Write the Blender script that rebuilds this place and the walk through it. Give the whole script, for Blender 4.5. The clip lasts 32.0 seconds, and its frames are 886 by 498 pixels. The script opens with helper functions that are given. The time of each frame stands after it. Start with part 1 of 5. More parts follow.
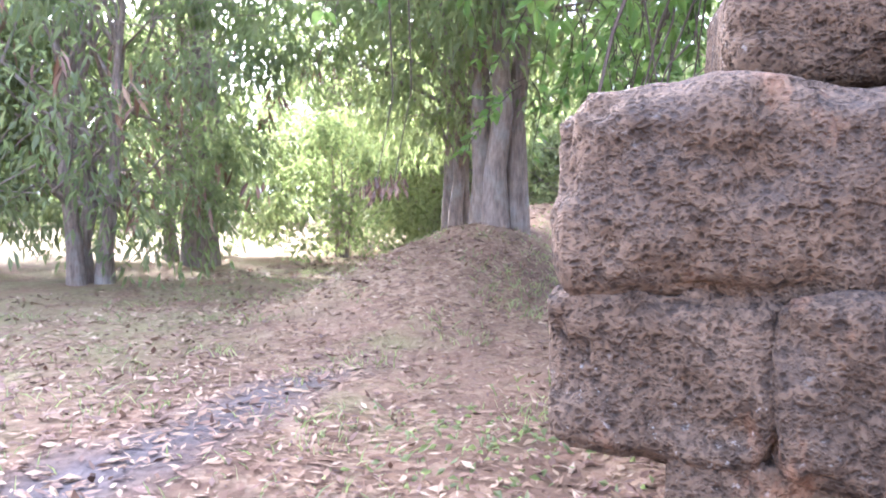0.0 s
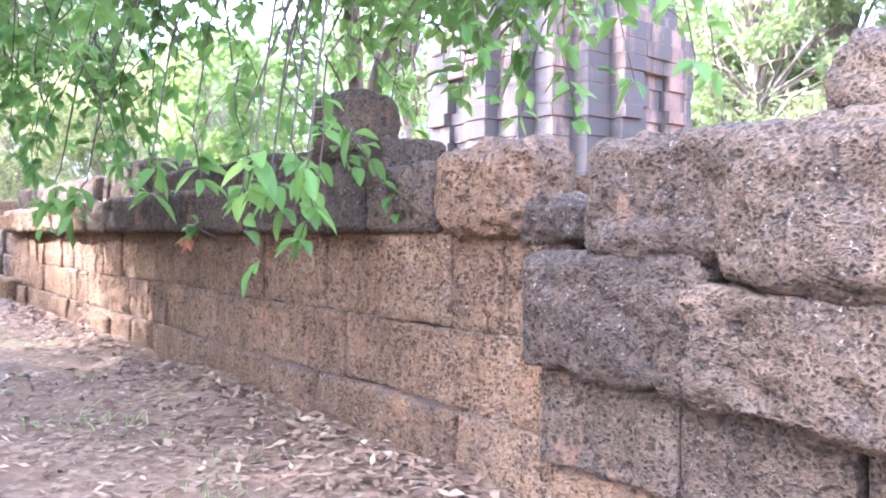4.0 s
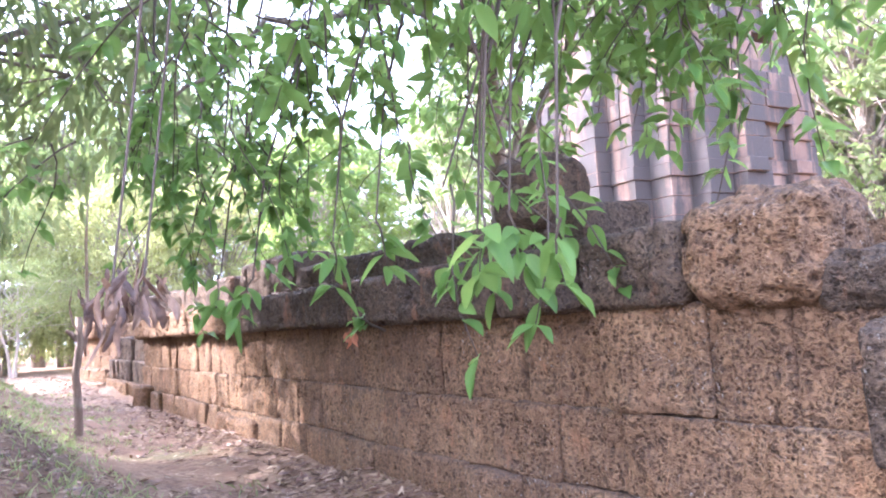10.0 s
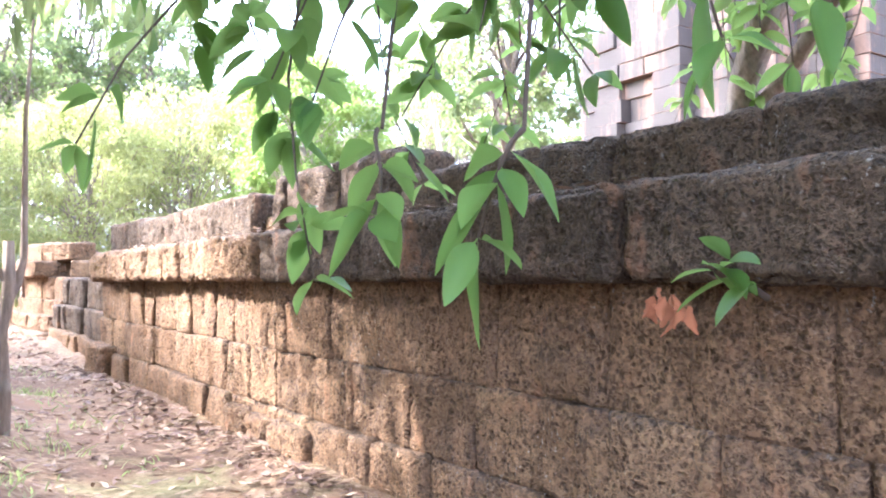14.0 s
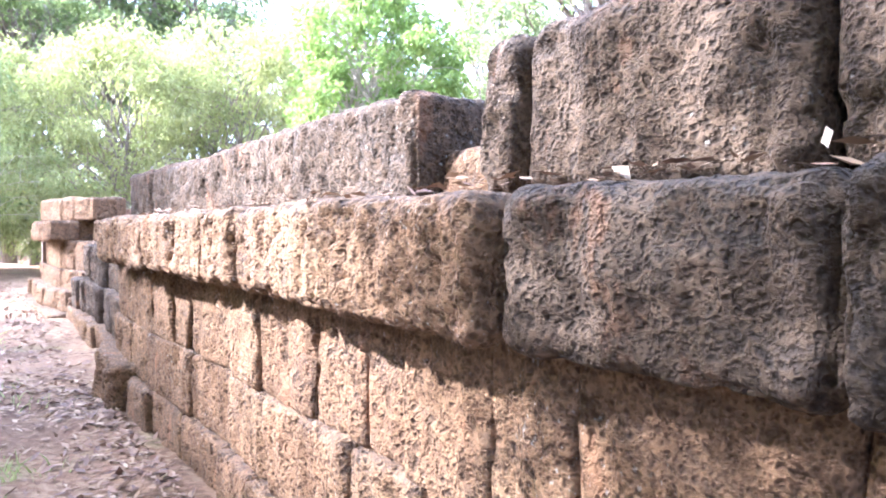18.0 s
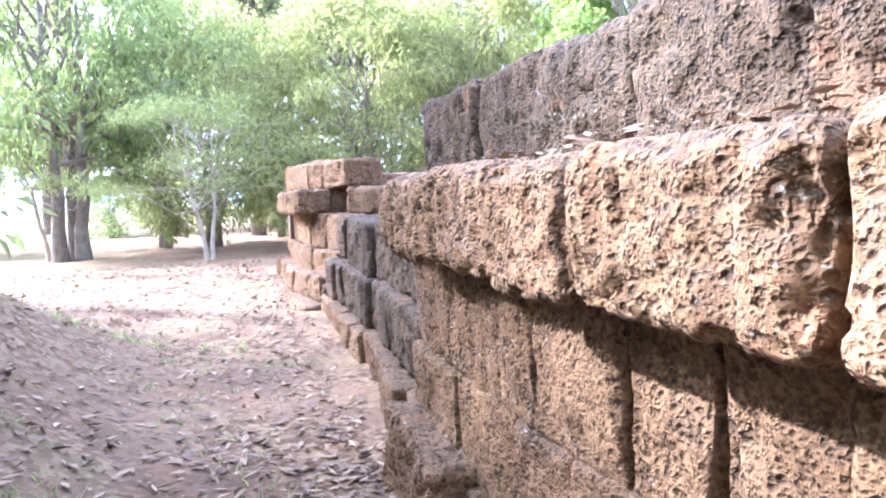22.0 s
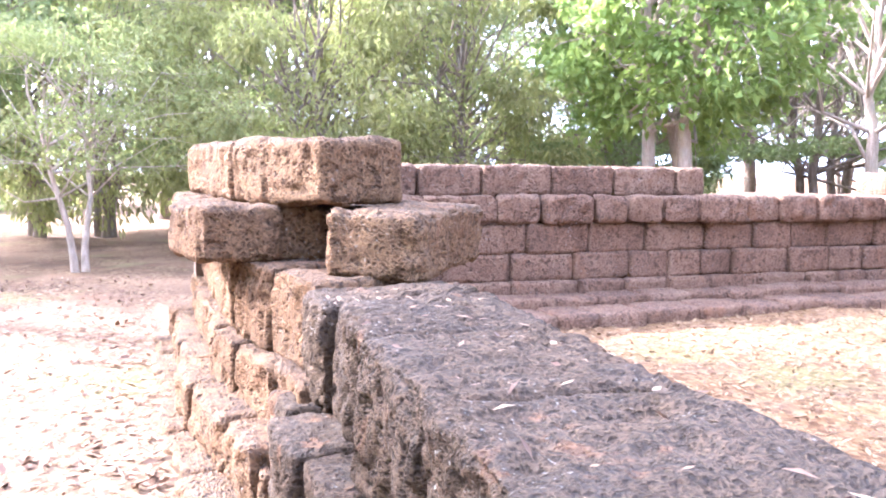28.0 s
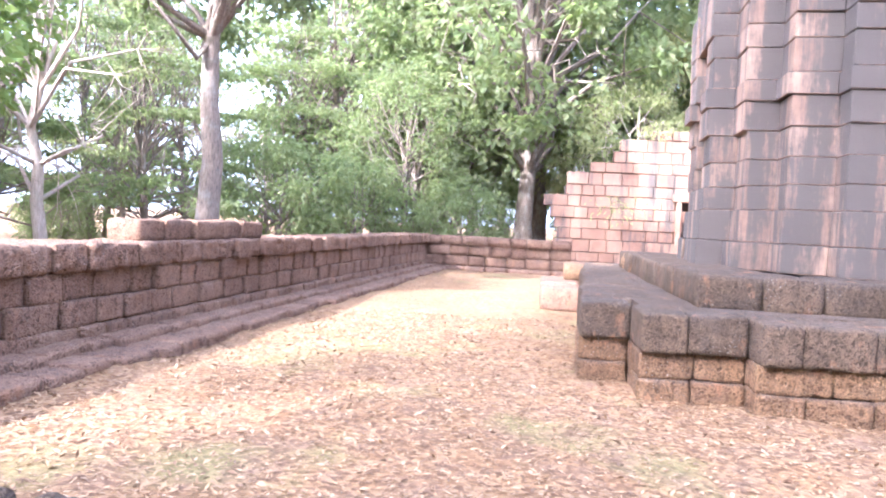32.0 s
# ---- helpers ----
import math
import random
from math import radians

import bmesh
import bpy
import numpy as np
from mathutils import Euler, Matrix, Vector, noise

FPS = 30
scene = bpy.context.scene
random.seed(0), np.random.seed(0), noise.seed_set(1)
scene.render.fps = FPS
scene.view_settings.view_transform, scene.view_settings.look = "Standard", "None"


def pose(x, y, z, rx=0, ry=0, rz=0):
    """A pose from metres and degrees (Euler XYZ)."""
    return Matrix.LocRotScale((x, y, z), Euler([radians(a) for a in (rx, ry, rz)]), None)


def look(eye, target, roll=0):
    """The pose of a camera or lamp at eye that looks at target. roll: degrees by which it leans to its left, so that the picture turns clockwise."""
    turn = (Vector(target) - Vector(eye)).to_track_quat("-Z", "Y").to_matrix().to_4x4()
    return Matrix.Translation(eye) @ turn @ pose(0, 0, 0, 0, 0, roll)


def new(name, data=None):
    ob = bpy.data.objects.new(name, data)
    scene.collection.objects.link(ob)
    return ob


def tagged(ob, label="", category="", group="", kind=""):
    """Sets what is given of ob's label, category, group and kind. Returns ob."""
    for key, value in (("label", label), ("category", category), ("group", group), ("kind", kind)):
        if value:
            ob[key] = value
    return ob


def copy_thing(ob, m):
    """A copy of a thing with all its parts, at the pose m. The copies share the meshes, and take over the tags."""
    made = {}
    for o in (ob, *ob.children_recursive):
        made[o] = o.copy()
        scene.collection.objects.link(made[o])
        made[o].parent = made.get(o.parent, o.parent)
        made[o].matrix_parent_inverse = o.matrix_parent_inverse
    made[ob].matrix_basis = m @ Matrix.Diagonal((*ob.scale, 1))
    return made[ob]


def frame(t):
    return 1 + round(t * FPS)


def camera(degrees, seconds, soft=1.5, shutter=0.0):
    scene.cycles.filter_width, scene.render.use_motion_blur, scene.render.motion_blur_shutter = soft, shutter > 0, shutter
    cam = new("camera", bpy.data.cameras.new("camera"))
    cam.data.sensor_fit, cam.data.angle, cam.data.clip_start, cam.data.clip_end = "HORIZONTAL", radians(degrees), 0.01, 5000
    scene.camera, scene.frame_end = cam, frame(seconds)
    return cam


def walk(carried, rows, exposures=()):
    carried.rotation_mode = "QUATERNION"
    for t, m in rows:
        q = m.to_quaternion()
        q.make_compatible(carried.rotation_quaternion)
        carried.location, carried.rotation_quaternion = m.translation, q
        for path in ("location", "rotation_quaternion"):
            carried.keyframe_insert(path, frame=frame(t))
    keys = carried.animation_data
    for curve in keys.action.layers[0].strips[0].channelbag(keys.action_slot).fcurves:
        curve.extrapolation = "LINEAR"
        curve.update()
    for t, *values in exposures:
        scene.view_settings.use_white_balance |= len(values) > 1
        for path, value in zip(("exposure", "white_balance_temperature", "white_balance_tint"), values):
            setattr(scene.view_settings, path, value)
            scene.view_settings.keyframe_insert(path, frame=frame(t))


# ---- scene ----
cam = camera(60.3, 32.0, 2.0)
PATH = [
    (0, (0.08, 0.24, 1.36), (-0.655, 2.096, 1.238), 0.5),
    (0.5, (-0.36, 0.46, 1.33), (-0.843, 2.398, 1.225), 0.8),
    (1, (-0.76, 0.7, 1.3), (-0.969, 2.686, 1.195), 1.2),
    (1.5, (-1.134, 0.992, 1.237), (-1.25, 2.987, 1.164), 1.5),
    (2, (-1.549, 1.208, 1.232), (-1.392, 3.199, 1.137), 1.9),
    (2.5, (-1.933, 1.462, 1.24), (-1.619, 3.435, 1.144), 2.0),
    (3, (-2.265, 1.705, 1.264), (-1.717, 3.628, 1.211), 2.0),
    (3.5, (-2.526, 1.928, 1.288), (-1.591, 3.695, 1.255), 1.1),
    (4, (-2.657, 2.129, 1.307), (-1.413, 3.695, 1.286), 0.9),
    (4.5, (-2.732, 2.148, 1.351), (-1.191, 3.421, 1.413), 1.0),
    (6.5, (-2.451, 1.985, 1.596), (-0.936, 3.049, 2.353), -0.7),
    (7, (-2.405, 1.992, 1.606), (-0.885, 3.047, 2.365), -1.2),
    (7.5, (-2.383, 2.03, 1.591), (-0.84, 3.106, 2.272), -0.7),
    (8, (-2.329, 2.028, 1.545), (-0.755, 3.148, 2.063), 0.4),
    (8.5, (-2.334, 2.053, 1.479), (-0.824, 3.311, 1.848), 0.4),
    (9, (-2.509, 2.23, 1.413), (-1.199, 3.706, 1.735), -1.1),
    (9.5, (-2.723, 2.582, 1.399), (-1.577, 4.195, 1.687), -3.0),
    (10, (-2.882, 3.067, 1.341), (-1.828, 4.756, 1.531), -3.3),
    (10.5, (-2.915, 3.564, 1.302), (-1.904, 5.286, 1.423), 0.0),
    (11, (-2.875, 4.095, 1.285), (-1.848, 5.809, 1.384), -0.3),
    (11.5, (-2.836, 4.621, 1.272), (-1.809, 6.337, 1.328), -1.4),
    (12, (-2.831, 5.12, 1.286), (-1.824, 6.846, 1.373), 0.5),
    (12.5, (-2.861, 5.622, 1.279), (-1.855, 7.348, 1.38), 0.7),
    (13, (-2.749, 6.103, 1.288), (-1.675, 7.789, 1.347), -0.2),
    (13.5, (-2.57, 6.548, 1.34), (-1.42, 8.184, 1.364), -1.0),
    (14, (-2.369, 7.05, 1.36), (-1.214, 8.681, 1.441), -0.1),
    (14.5, (-2.167, 7.517, 1.339), (-1.031, 9.162, 1.392), 0.7),
    (15, (-2.056, 8.002, 1.385), (-1.012, 9.708, 1.38), 0.8),
    (15.5, (-1.977, 8.513, 1.442), (-0.909, 10.204, 1.423), -0.2),
    (17.5, (-1.355, 10.719, 1.592), (-0.175, 12.334, 1.569), -1.4),
    (18, (-1.211, 11.142, 1.621), (-0.151, 12.838, 1.581), 0.4),
    (18.5, (-1.145, 11.585, 1.643), (-0.31, 13.403, 1.651), 3.5),
    (19, (-0.999, 12.016, 1.644), (-0.365, 13.913, 1.618), 1.6),
    (19.5, (-0.894, 12.493, 1.647), (-0.372, 14.422, 1.558), 1.7),
    (20, (-0.887, 13.023, 1.654), (-0.387, 14.955, 1.533), 1.6),
    (20.5, (-0.85, 13.535, 1.666), (-0.407, 15.48, 1.531), 0.1),
    (21, (-0.887, 14.024, 1.645), (-0.499, 15.98, 1.498), -1.8),
    (21.5, (-0.956, 14.508, 1.677), (-0.49, 16.449, 1.55), -2.1),
    (22, (-0.946, 15.037, 1.634), (-0.407, 16.958, 1.496), -2.2),
    (22.5, (-0.947, 15.503, 1.608), (-0.347, 17.402, 1.435), -1.6),
    (23, (-0.903, 16.005, 1.592), (-0.17, 17.859, 1.434), -0.8),
    (23.5, (-0.808, 16.58, 1.601), (-0.116, 18.454, 1.49), 0.6),
    (24, (-0.736, 17.165, 1.585), (0.074, 18.993, 1.543), 1.4),
    (24.5, (-0.623, 17.691, 1.582), (0.264, 19.484, 1.574), 2.3),
    (25, (-0.554, 18.251, 1.607), (0.151, 20.122, 1.617), 2.7),
    (25.5, (-0.516, 18.816, 1.636), (0.232, 20.67, 1.598), 1.8),
    (27.5, (-0.191, 21.111, 2.029), (0.599, 22.936, 1.817), 0.4),
    (28, (-0.246, 21.574, 2.031), (0.472, 23.43, 1.832), 0.6),
    (28.5, (-0.354, 21.973, 2.034), (0.226, 23.878, 1.854), 0.5),
    (29, (-0.463, 22.371, 2.038), (0.08, 24.289, 1.876), 0.4),
    (29.5, (-0.665, 22.801, 2.127), (0.077, 24.653, 1.997), -0.9),
    (30, (-0.78, 23.141, 2.15), (-0.009, 24.984, 2.054), -2.4),
    (30.5, (-0.812, 23.401, 2.206), (0.412, 24.981, 2.126), 0.2),
    (31, (-0.791, 23.588, 2.24), (0.928, 24.608, 2.175), 1.3),
    (31.5, (-0.685, 23.676, 2.254), (1.199, 24.342, 2.183), 2.5),
    (32, (-0.648, 23.75, 2.261), (1.335, 23.998, 2.19), 2.9),
]
EXPOSURES = [(0, 4.3, 4900, 22), (3, 4.75, 4750, 22), (4.5, 4.85, 4550, 19), (6.5, 2.45, 4400, 26), (7.5, 2.5, 4400, 26), (8, 3.1, 4650, 24), (9, 3.85, 4850, 24),
             (10, 4.4, 4850, 24), (12, 4.65, 4650, 20), (14, 4.6, 4900, 15), (18, 4.35, 4600, 18), (20, 4.05, 4650, 18), (23, 4.05, 4500, 15), (25, 3.95, 4500, 15), (28, 4.3, 4900, 23), (30, 4.2, 4820, 24), (32, 3.85, 4800, 21)]
walk(cam, [(t, look(eye, target, roll)) for t, eye, target, roll in PATH], EXPOSURES)

# ---- world, sun ----
SUN_BEARING, SUN_HEIGHT = -52.0, 33.0          # degrees from +y towards +x, degrees above the horizon
world = bpy.data.worlds.new("sky")
scene.world = world
world.use_nodes = True
wn, wl = world.node_tree.nodes, world.node_tree.links
sky = wn.new("ShaderNodeTexSky")
sky.sky_type, sky.sun_disc = "NISHITA", False
sky.sun_elevation, sky.sun_rotation = radians(SUN_HEIGHT), radians(SUN_BEARING)
sky.air_density, sky.dust_density, sky.ozone_density = 0.65, 10.0, 0.5
wn["Background"].inputs["Strength"].default_value = 0.15
# thin white haze over the whole sky
haze = wn.new("ShaderNodeMix")
haze.data_type = "RGBA"
haze.inputs["Factor"].default_value = 0.5
haze.inputs[7].default_value = (3.1, 3.1, 3.15, 1)
wl.new(sky.outputs["Color"], haze.inputs[6])
wl.new(haze.outputs[2], wn["Background"].inputs["Color"])
sun = new("sun", bpy.data.lights.new("sun", "SUN"))
sun.data.energy, sun.data.angle, sun.data.color = 1.9, radians(1.2), (1.0, 0.86, 0.68)
sb, sh = radians(SUN_BEARING), radians(SUN_HEIGHT)
SUN_WAY = Vector((math.sin(sb) * math.cos(sh), math.cos(sb) * math.cos(sh), math.sin(sh)))
sun.matrix_world = look(SUN_WAY * 60, (0, 0, 0))


# ---- materials ----
def mat(name, build):
    m = bpy.data.materials.new(name)
    m.use_nodes = True
    nt = m.node_tree
    build(nt, nt.nodes["Principled BSDF"])
    return m


def node(nt, kind, **kw):
    n = nt.nodes.new("ShaderNode" + kind)
    for k, v in kw.items():
        n.inputs[k.replace("_", " ")].default_value = v
    return n


def noise_tex(nt, scale, detail=6.0, rough=0.6, coord=None):
    n = node(nt, "TexNoise", Scale=scale, Detail=detail, Roughness=rough)
    if coord is not None:
        nt.links.new(coord, n.inputs["Vector"])
    return n.outputs["Fac"]


def ramp(nt, fac, *stops):
    r = nt.nodes.new("ShaderNodeValToRGB")
    e = r.color_ramp.elements
    while len(e) < len(stops):
        e.new(0.5)
    for el, (p, c) in zip(e, stops):
        el.position, el.color = p, (*c, 1) if len(c) == 3 else c
    nt.links.new(fac, r.inputs["Fac"])
    return r.outputs["Color"]


def grey(nt, fac, a, b):
    return ramp(nt, fac, (a, (0, 0, 0)), (b, (1, 1, 1)))


def mix(nt, fac, a, b, mode="MIX"):
    n = nt.nodes.new("ShaderNodeMix")
    n.data_type, n.blend_type = "RGBA", mode
    for sock, v in ((n.inputs["Factor"], fac), (n.inputs[6], a), (n.inputs[7], b)):
        if hasattr(v, "node"):
            nt.links.new(v, sock)
        else:
            sock.default_value = v if isinstance(v, (int, float)) else (*v, 1)
    return n.outputs[2]


def math_node(nt, op, a, b=0.0):
    n = nt.nodes.new("ShaderNodeMath")
    n.operation = op
    for sock, v in zip(n.inputs, (a, b)):
        if hasattr(v, "node"):
            nt.links.new(v, sock)
        else:
            sock.default_value = v
    return n.outputs[0]


def bump(nt, bsdf, height, strength, distance, after=None):
    b = node(nt, "Bump", Strength=strength, Distance=distance)
    nt.links.new(height, b.inputs["Height"])
    if after is not None:
        nt.links.new(after, b.inputs["Normal"])
    nt.links.new(b.outputs["Normal"], bsdf.inputs["Normal"])
    return b.outputs["Normal"]


def world_place(nt):
    return nt.nodes.new("ShaderNodeNewGeometry").outputs["Position"]


def up_facing(nt):
    g = nt.nodes.new("ShaderNodeNewGeometry")
    s = nt.nodes.new("ShaderNodeSeparateXYZ")
    nt.links.new(g.outputs["Normal"], s.inputs[0])
    return s.outputs["Z"]


def laterite(c_dark, c_mid, c_light, lichen, pit_scale=26.0, depth=0.024, tops=0.18):
    def build(nt, b):
        p = world_place(nt)

        def scaled(x, y, z):
            m = nt.nodes.new("ShaderNodeMapping")
            m.inputs["Scale"].default_value = (x, y, z)
            nt.links.new(p, m.inputs["Vector"])
            return m.outputs["Vector"]
        rnd = nt.nodes.new("ShaderNodeObjectInfo").outputs["Random"]
        flow = noise_tex(nt, 11.0, 5, 0.6, scaled(1, 1, 0.13))
        big = noise_tex(nt, 1.3, 5, 0.6, p)
        mid = noise_tex(nt, 7.0, 8, 0.7, p)
        tone = math_node(nt, "ADD", math_node(nt, "MULTIPLY", big, 0.36), math_node(nt, "MULTIPLY", mid, 0.34))
        tone = math_node(nt, "ADD", tone, math_node(nt, "MULTIPLY", flow, 0.22))
        tone = math_node(nt, "ADD", tone, math_node(nt, "MULTIPLY", rnd, 0.10))
        col = ramp(nt, tone, (0.37, c_dark), (0.52, c_mid), (0.67, c_light))
        # iron-rich nodules and flat-lying pits; the pits' shade goes into the colour below
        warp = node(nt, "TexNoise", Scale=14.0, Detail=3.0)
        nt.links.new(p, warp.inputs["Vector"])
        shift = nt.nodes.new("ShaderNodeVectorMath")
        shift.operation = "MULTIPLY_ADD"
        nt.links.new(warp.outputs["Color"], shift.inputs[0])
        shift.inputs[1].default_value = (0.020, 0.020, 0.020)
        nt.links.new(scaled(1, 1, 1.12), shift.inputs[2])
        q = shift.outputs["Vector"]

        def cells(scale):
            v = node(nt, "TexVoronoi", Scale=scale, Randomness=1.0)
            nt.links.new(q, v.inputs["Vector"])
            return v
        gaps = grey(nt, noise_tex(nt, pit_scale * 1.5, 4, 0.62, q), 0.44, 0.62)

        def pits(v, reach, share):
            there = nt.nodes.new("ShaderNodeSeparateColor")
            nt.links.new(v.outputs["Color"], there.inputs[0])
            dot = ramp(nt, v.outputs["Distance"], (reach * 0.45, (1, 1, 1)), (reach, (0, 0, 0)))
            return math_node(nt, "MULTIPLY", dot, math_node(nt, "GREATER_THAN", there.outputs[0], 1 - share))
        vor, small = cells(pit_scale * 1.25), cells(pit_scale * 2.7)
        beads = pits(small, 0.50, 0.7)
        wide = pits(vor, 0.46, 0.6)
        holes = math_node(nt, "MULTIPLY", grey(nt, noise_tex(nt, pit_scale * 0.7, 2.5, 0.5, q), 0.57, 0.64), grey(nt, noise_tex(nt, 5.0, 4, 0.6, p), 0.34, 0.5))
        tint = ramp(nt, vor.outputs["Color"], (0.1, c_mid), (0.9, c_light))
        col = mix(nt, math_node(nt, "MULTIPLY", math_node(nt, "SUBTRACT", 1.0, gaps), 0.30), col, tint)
        # gaps and pits painted darker, as the shade inside them
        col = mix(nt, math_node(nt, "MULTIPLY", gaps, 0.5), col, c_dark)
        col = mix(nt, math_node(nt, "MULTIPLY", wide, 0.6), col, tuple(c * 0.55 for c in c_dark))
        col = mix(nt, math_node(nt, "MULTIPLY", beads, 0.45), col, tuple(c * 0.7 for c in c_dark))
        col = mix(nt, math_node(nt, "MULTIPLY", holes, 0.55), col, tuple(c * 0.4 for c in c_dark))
        # grey-black algae crust, most of all on tops
        crust = math_node(nt, "ADD", noise_tex(nt, 2.3, 8, 0.7, p), math_node(nt, "MULTIPLY", up_facing(nt), tops))
        bare_tips = math_node(nt, "ADD", 0.45, math_node(nt, "MULTIPLY", gaps, 0.55))
        col = mix(nt, math_node(nt, "MULTIPLY", math_node(nt, "MULTIPLY", grey(nt, crust, 0.50, 0.80), lichen), bare_tips), col, (0.066, 0.060, 0.056))
        # pale lichen flecks and rusty bare patches
        fleck = grey(nt, noise_tex(nt, 38.0, 4, 0.6, p), 0.62, 0.69)
        patch = grey(nt, noise_tex(nt, 1.7, 3, 0.5, p), 0.48, 0.60)
        col = mix(nt, math_node(nt, "MULTIPLY", math_node(nt, "MULTIPLY", fleck, patch), 0.42), col, (0.42, 0.41, 0.37))
        rust = math_node(nt, "MULTIPLY", grey(nt, noise_tex(nt, 3.1, 6, 0.65, scaled(1.3, 1.3, 0.8)), 0.59, 0.70), 0.45)
        col = mix(nt, rust, col, (0.30, 0.15, 0.075))
        nt.links.new(col, b.inputs["Base Color"])
        b.inputs["Roughness"].default_value = 0.95
        b.inputs["Specular IOR Level"].default_value = 0.15
        h = math_node(nt, "ADD", math_node(nt, "MULTIPLY", holes, -1.2), math_node(nt, "MULTIPLY", gaps, -0.3))
        h = math_node(nt, "ADD", h, math_node(nt, "MULTIPLY", wide, -1.0))
        h = math_node(nt, "ADD", h, math_node(nt, "MULTIPLY", beads, -0.5))
        h = math_node(nt, "ADD", h, math_node(nt, "MULTIPLY", flow, 0.5))
        h = math_node(nt, "ADD", h, math_node(nt, "MULTIPLY", noise_tex(nt, 120.0, 3, 0.6, p), 0.25))
        bump(nt, b, h, 0.75, depth)
    return build


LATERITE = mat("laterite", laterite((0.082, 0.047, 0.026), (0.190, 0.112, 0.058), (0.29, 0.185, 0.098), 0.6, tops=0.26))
# darker copy: algae crust, plus the shade of these stretches put into the colour
LATERITE_DARK = mat("laterite_crusted_shaded", laterite((0.042, 0.030, 0.021), (0.100, 0.068, 0.043), (0.175, 0.121, 0.077), 0.62, pit_scale=33.0, tops=0.16))
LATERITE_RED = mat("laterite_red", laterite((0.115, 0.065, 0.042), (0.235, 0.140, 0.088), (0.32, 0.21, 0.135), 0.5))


def sandstone(dark, body, pale, crust_from):
    def build(nt, b):
        p = world_place(nt)
        rnd = nt.nodes.new("ShaderNodeObjectInfo").outputs["Random"]
        isl = nt.nodes.new("ShaderNodeNewGeometry").outputs["Random Per Island"]
        tone = math_node(nt, "ADD", math_node(nt, "MULTIPLY", noise_tex(nt, 1.1, 6, 0.65, p), 0.6),
                         math_node(nt, "MULTIPLY", math_node(nt, "ADD", rnd, isl), 0.2))
        col = ramp(nt, tone, (0.30, dark), (0.5, body), (0.72, pale))
        # black algae in tall streaks
        st = nt.nodes.new("ShaderNodeMapping")
        st.inputs["Scale"].default_value = (0.85, 0.85, 0.10)
        nt.links.new(p, st.inputs["Vector"])
        streak = noise_tex(nt, 1.6, 7, 0.65, st.outputs["Vector"])
        crust = math_node(nt, "ADD", streak, math_node(nt, "MULTIPLY", up_facing(nt), 0.12))
        crust = math_node(nt, "ADD", crust, math_node(nt, "MULTIPLY", noise_tex(nt, 9.0, 5, 0.7, p), 0.12))
        col = mix(nt, math_node(nt, "MULTIPLY", grey(nt, crust, crust_from, crust_from + 0.09), 0.93), col, (0.054, 0.046, 0.039))
        nt.links.new(col, b.inputs["Base Color"])
        b.inputs["Roughness"].default_value = 0.92
        bump(nt, b, noise_tex(nt, 18.0, 9, 0.75, p), 0.6, 0.03)
    return build


SANDSTONE = mat("sandstone", sandstone((0.11, 0.066, 0.043), (0.178, 0.110, 0.073), (0.26, 0.172, 0.117), 0.483))
SANDSTONE_RED = mat("sandstone_red", sandstone((0.13, 0.066, 0.04), (0.21, 0.118, 0.073), (0.28, 0.175, 0.112), 0.56))


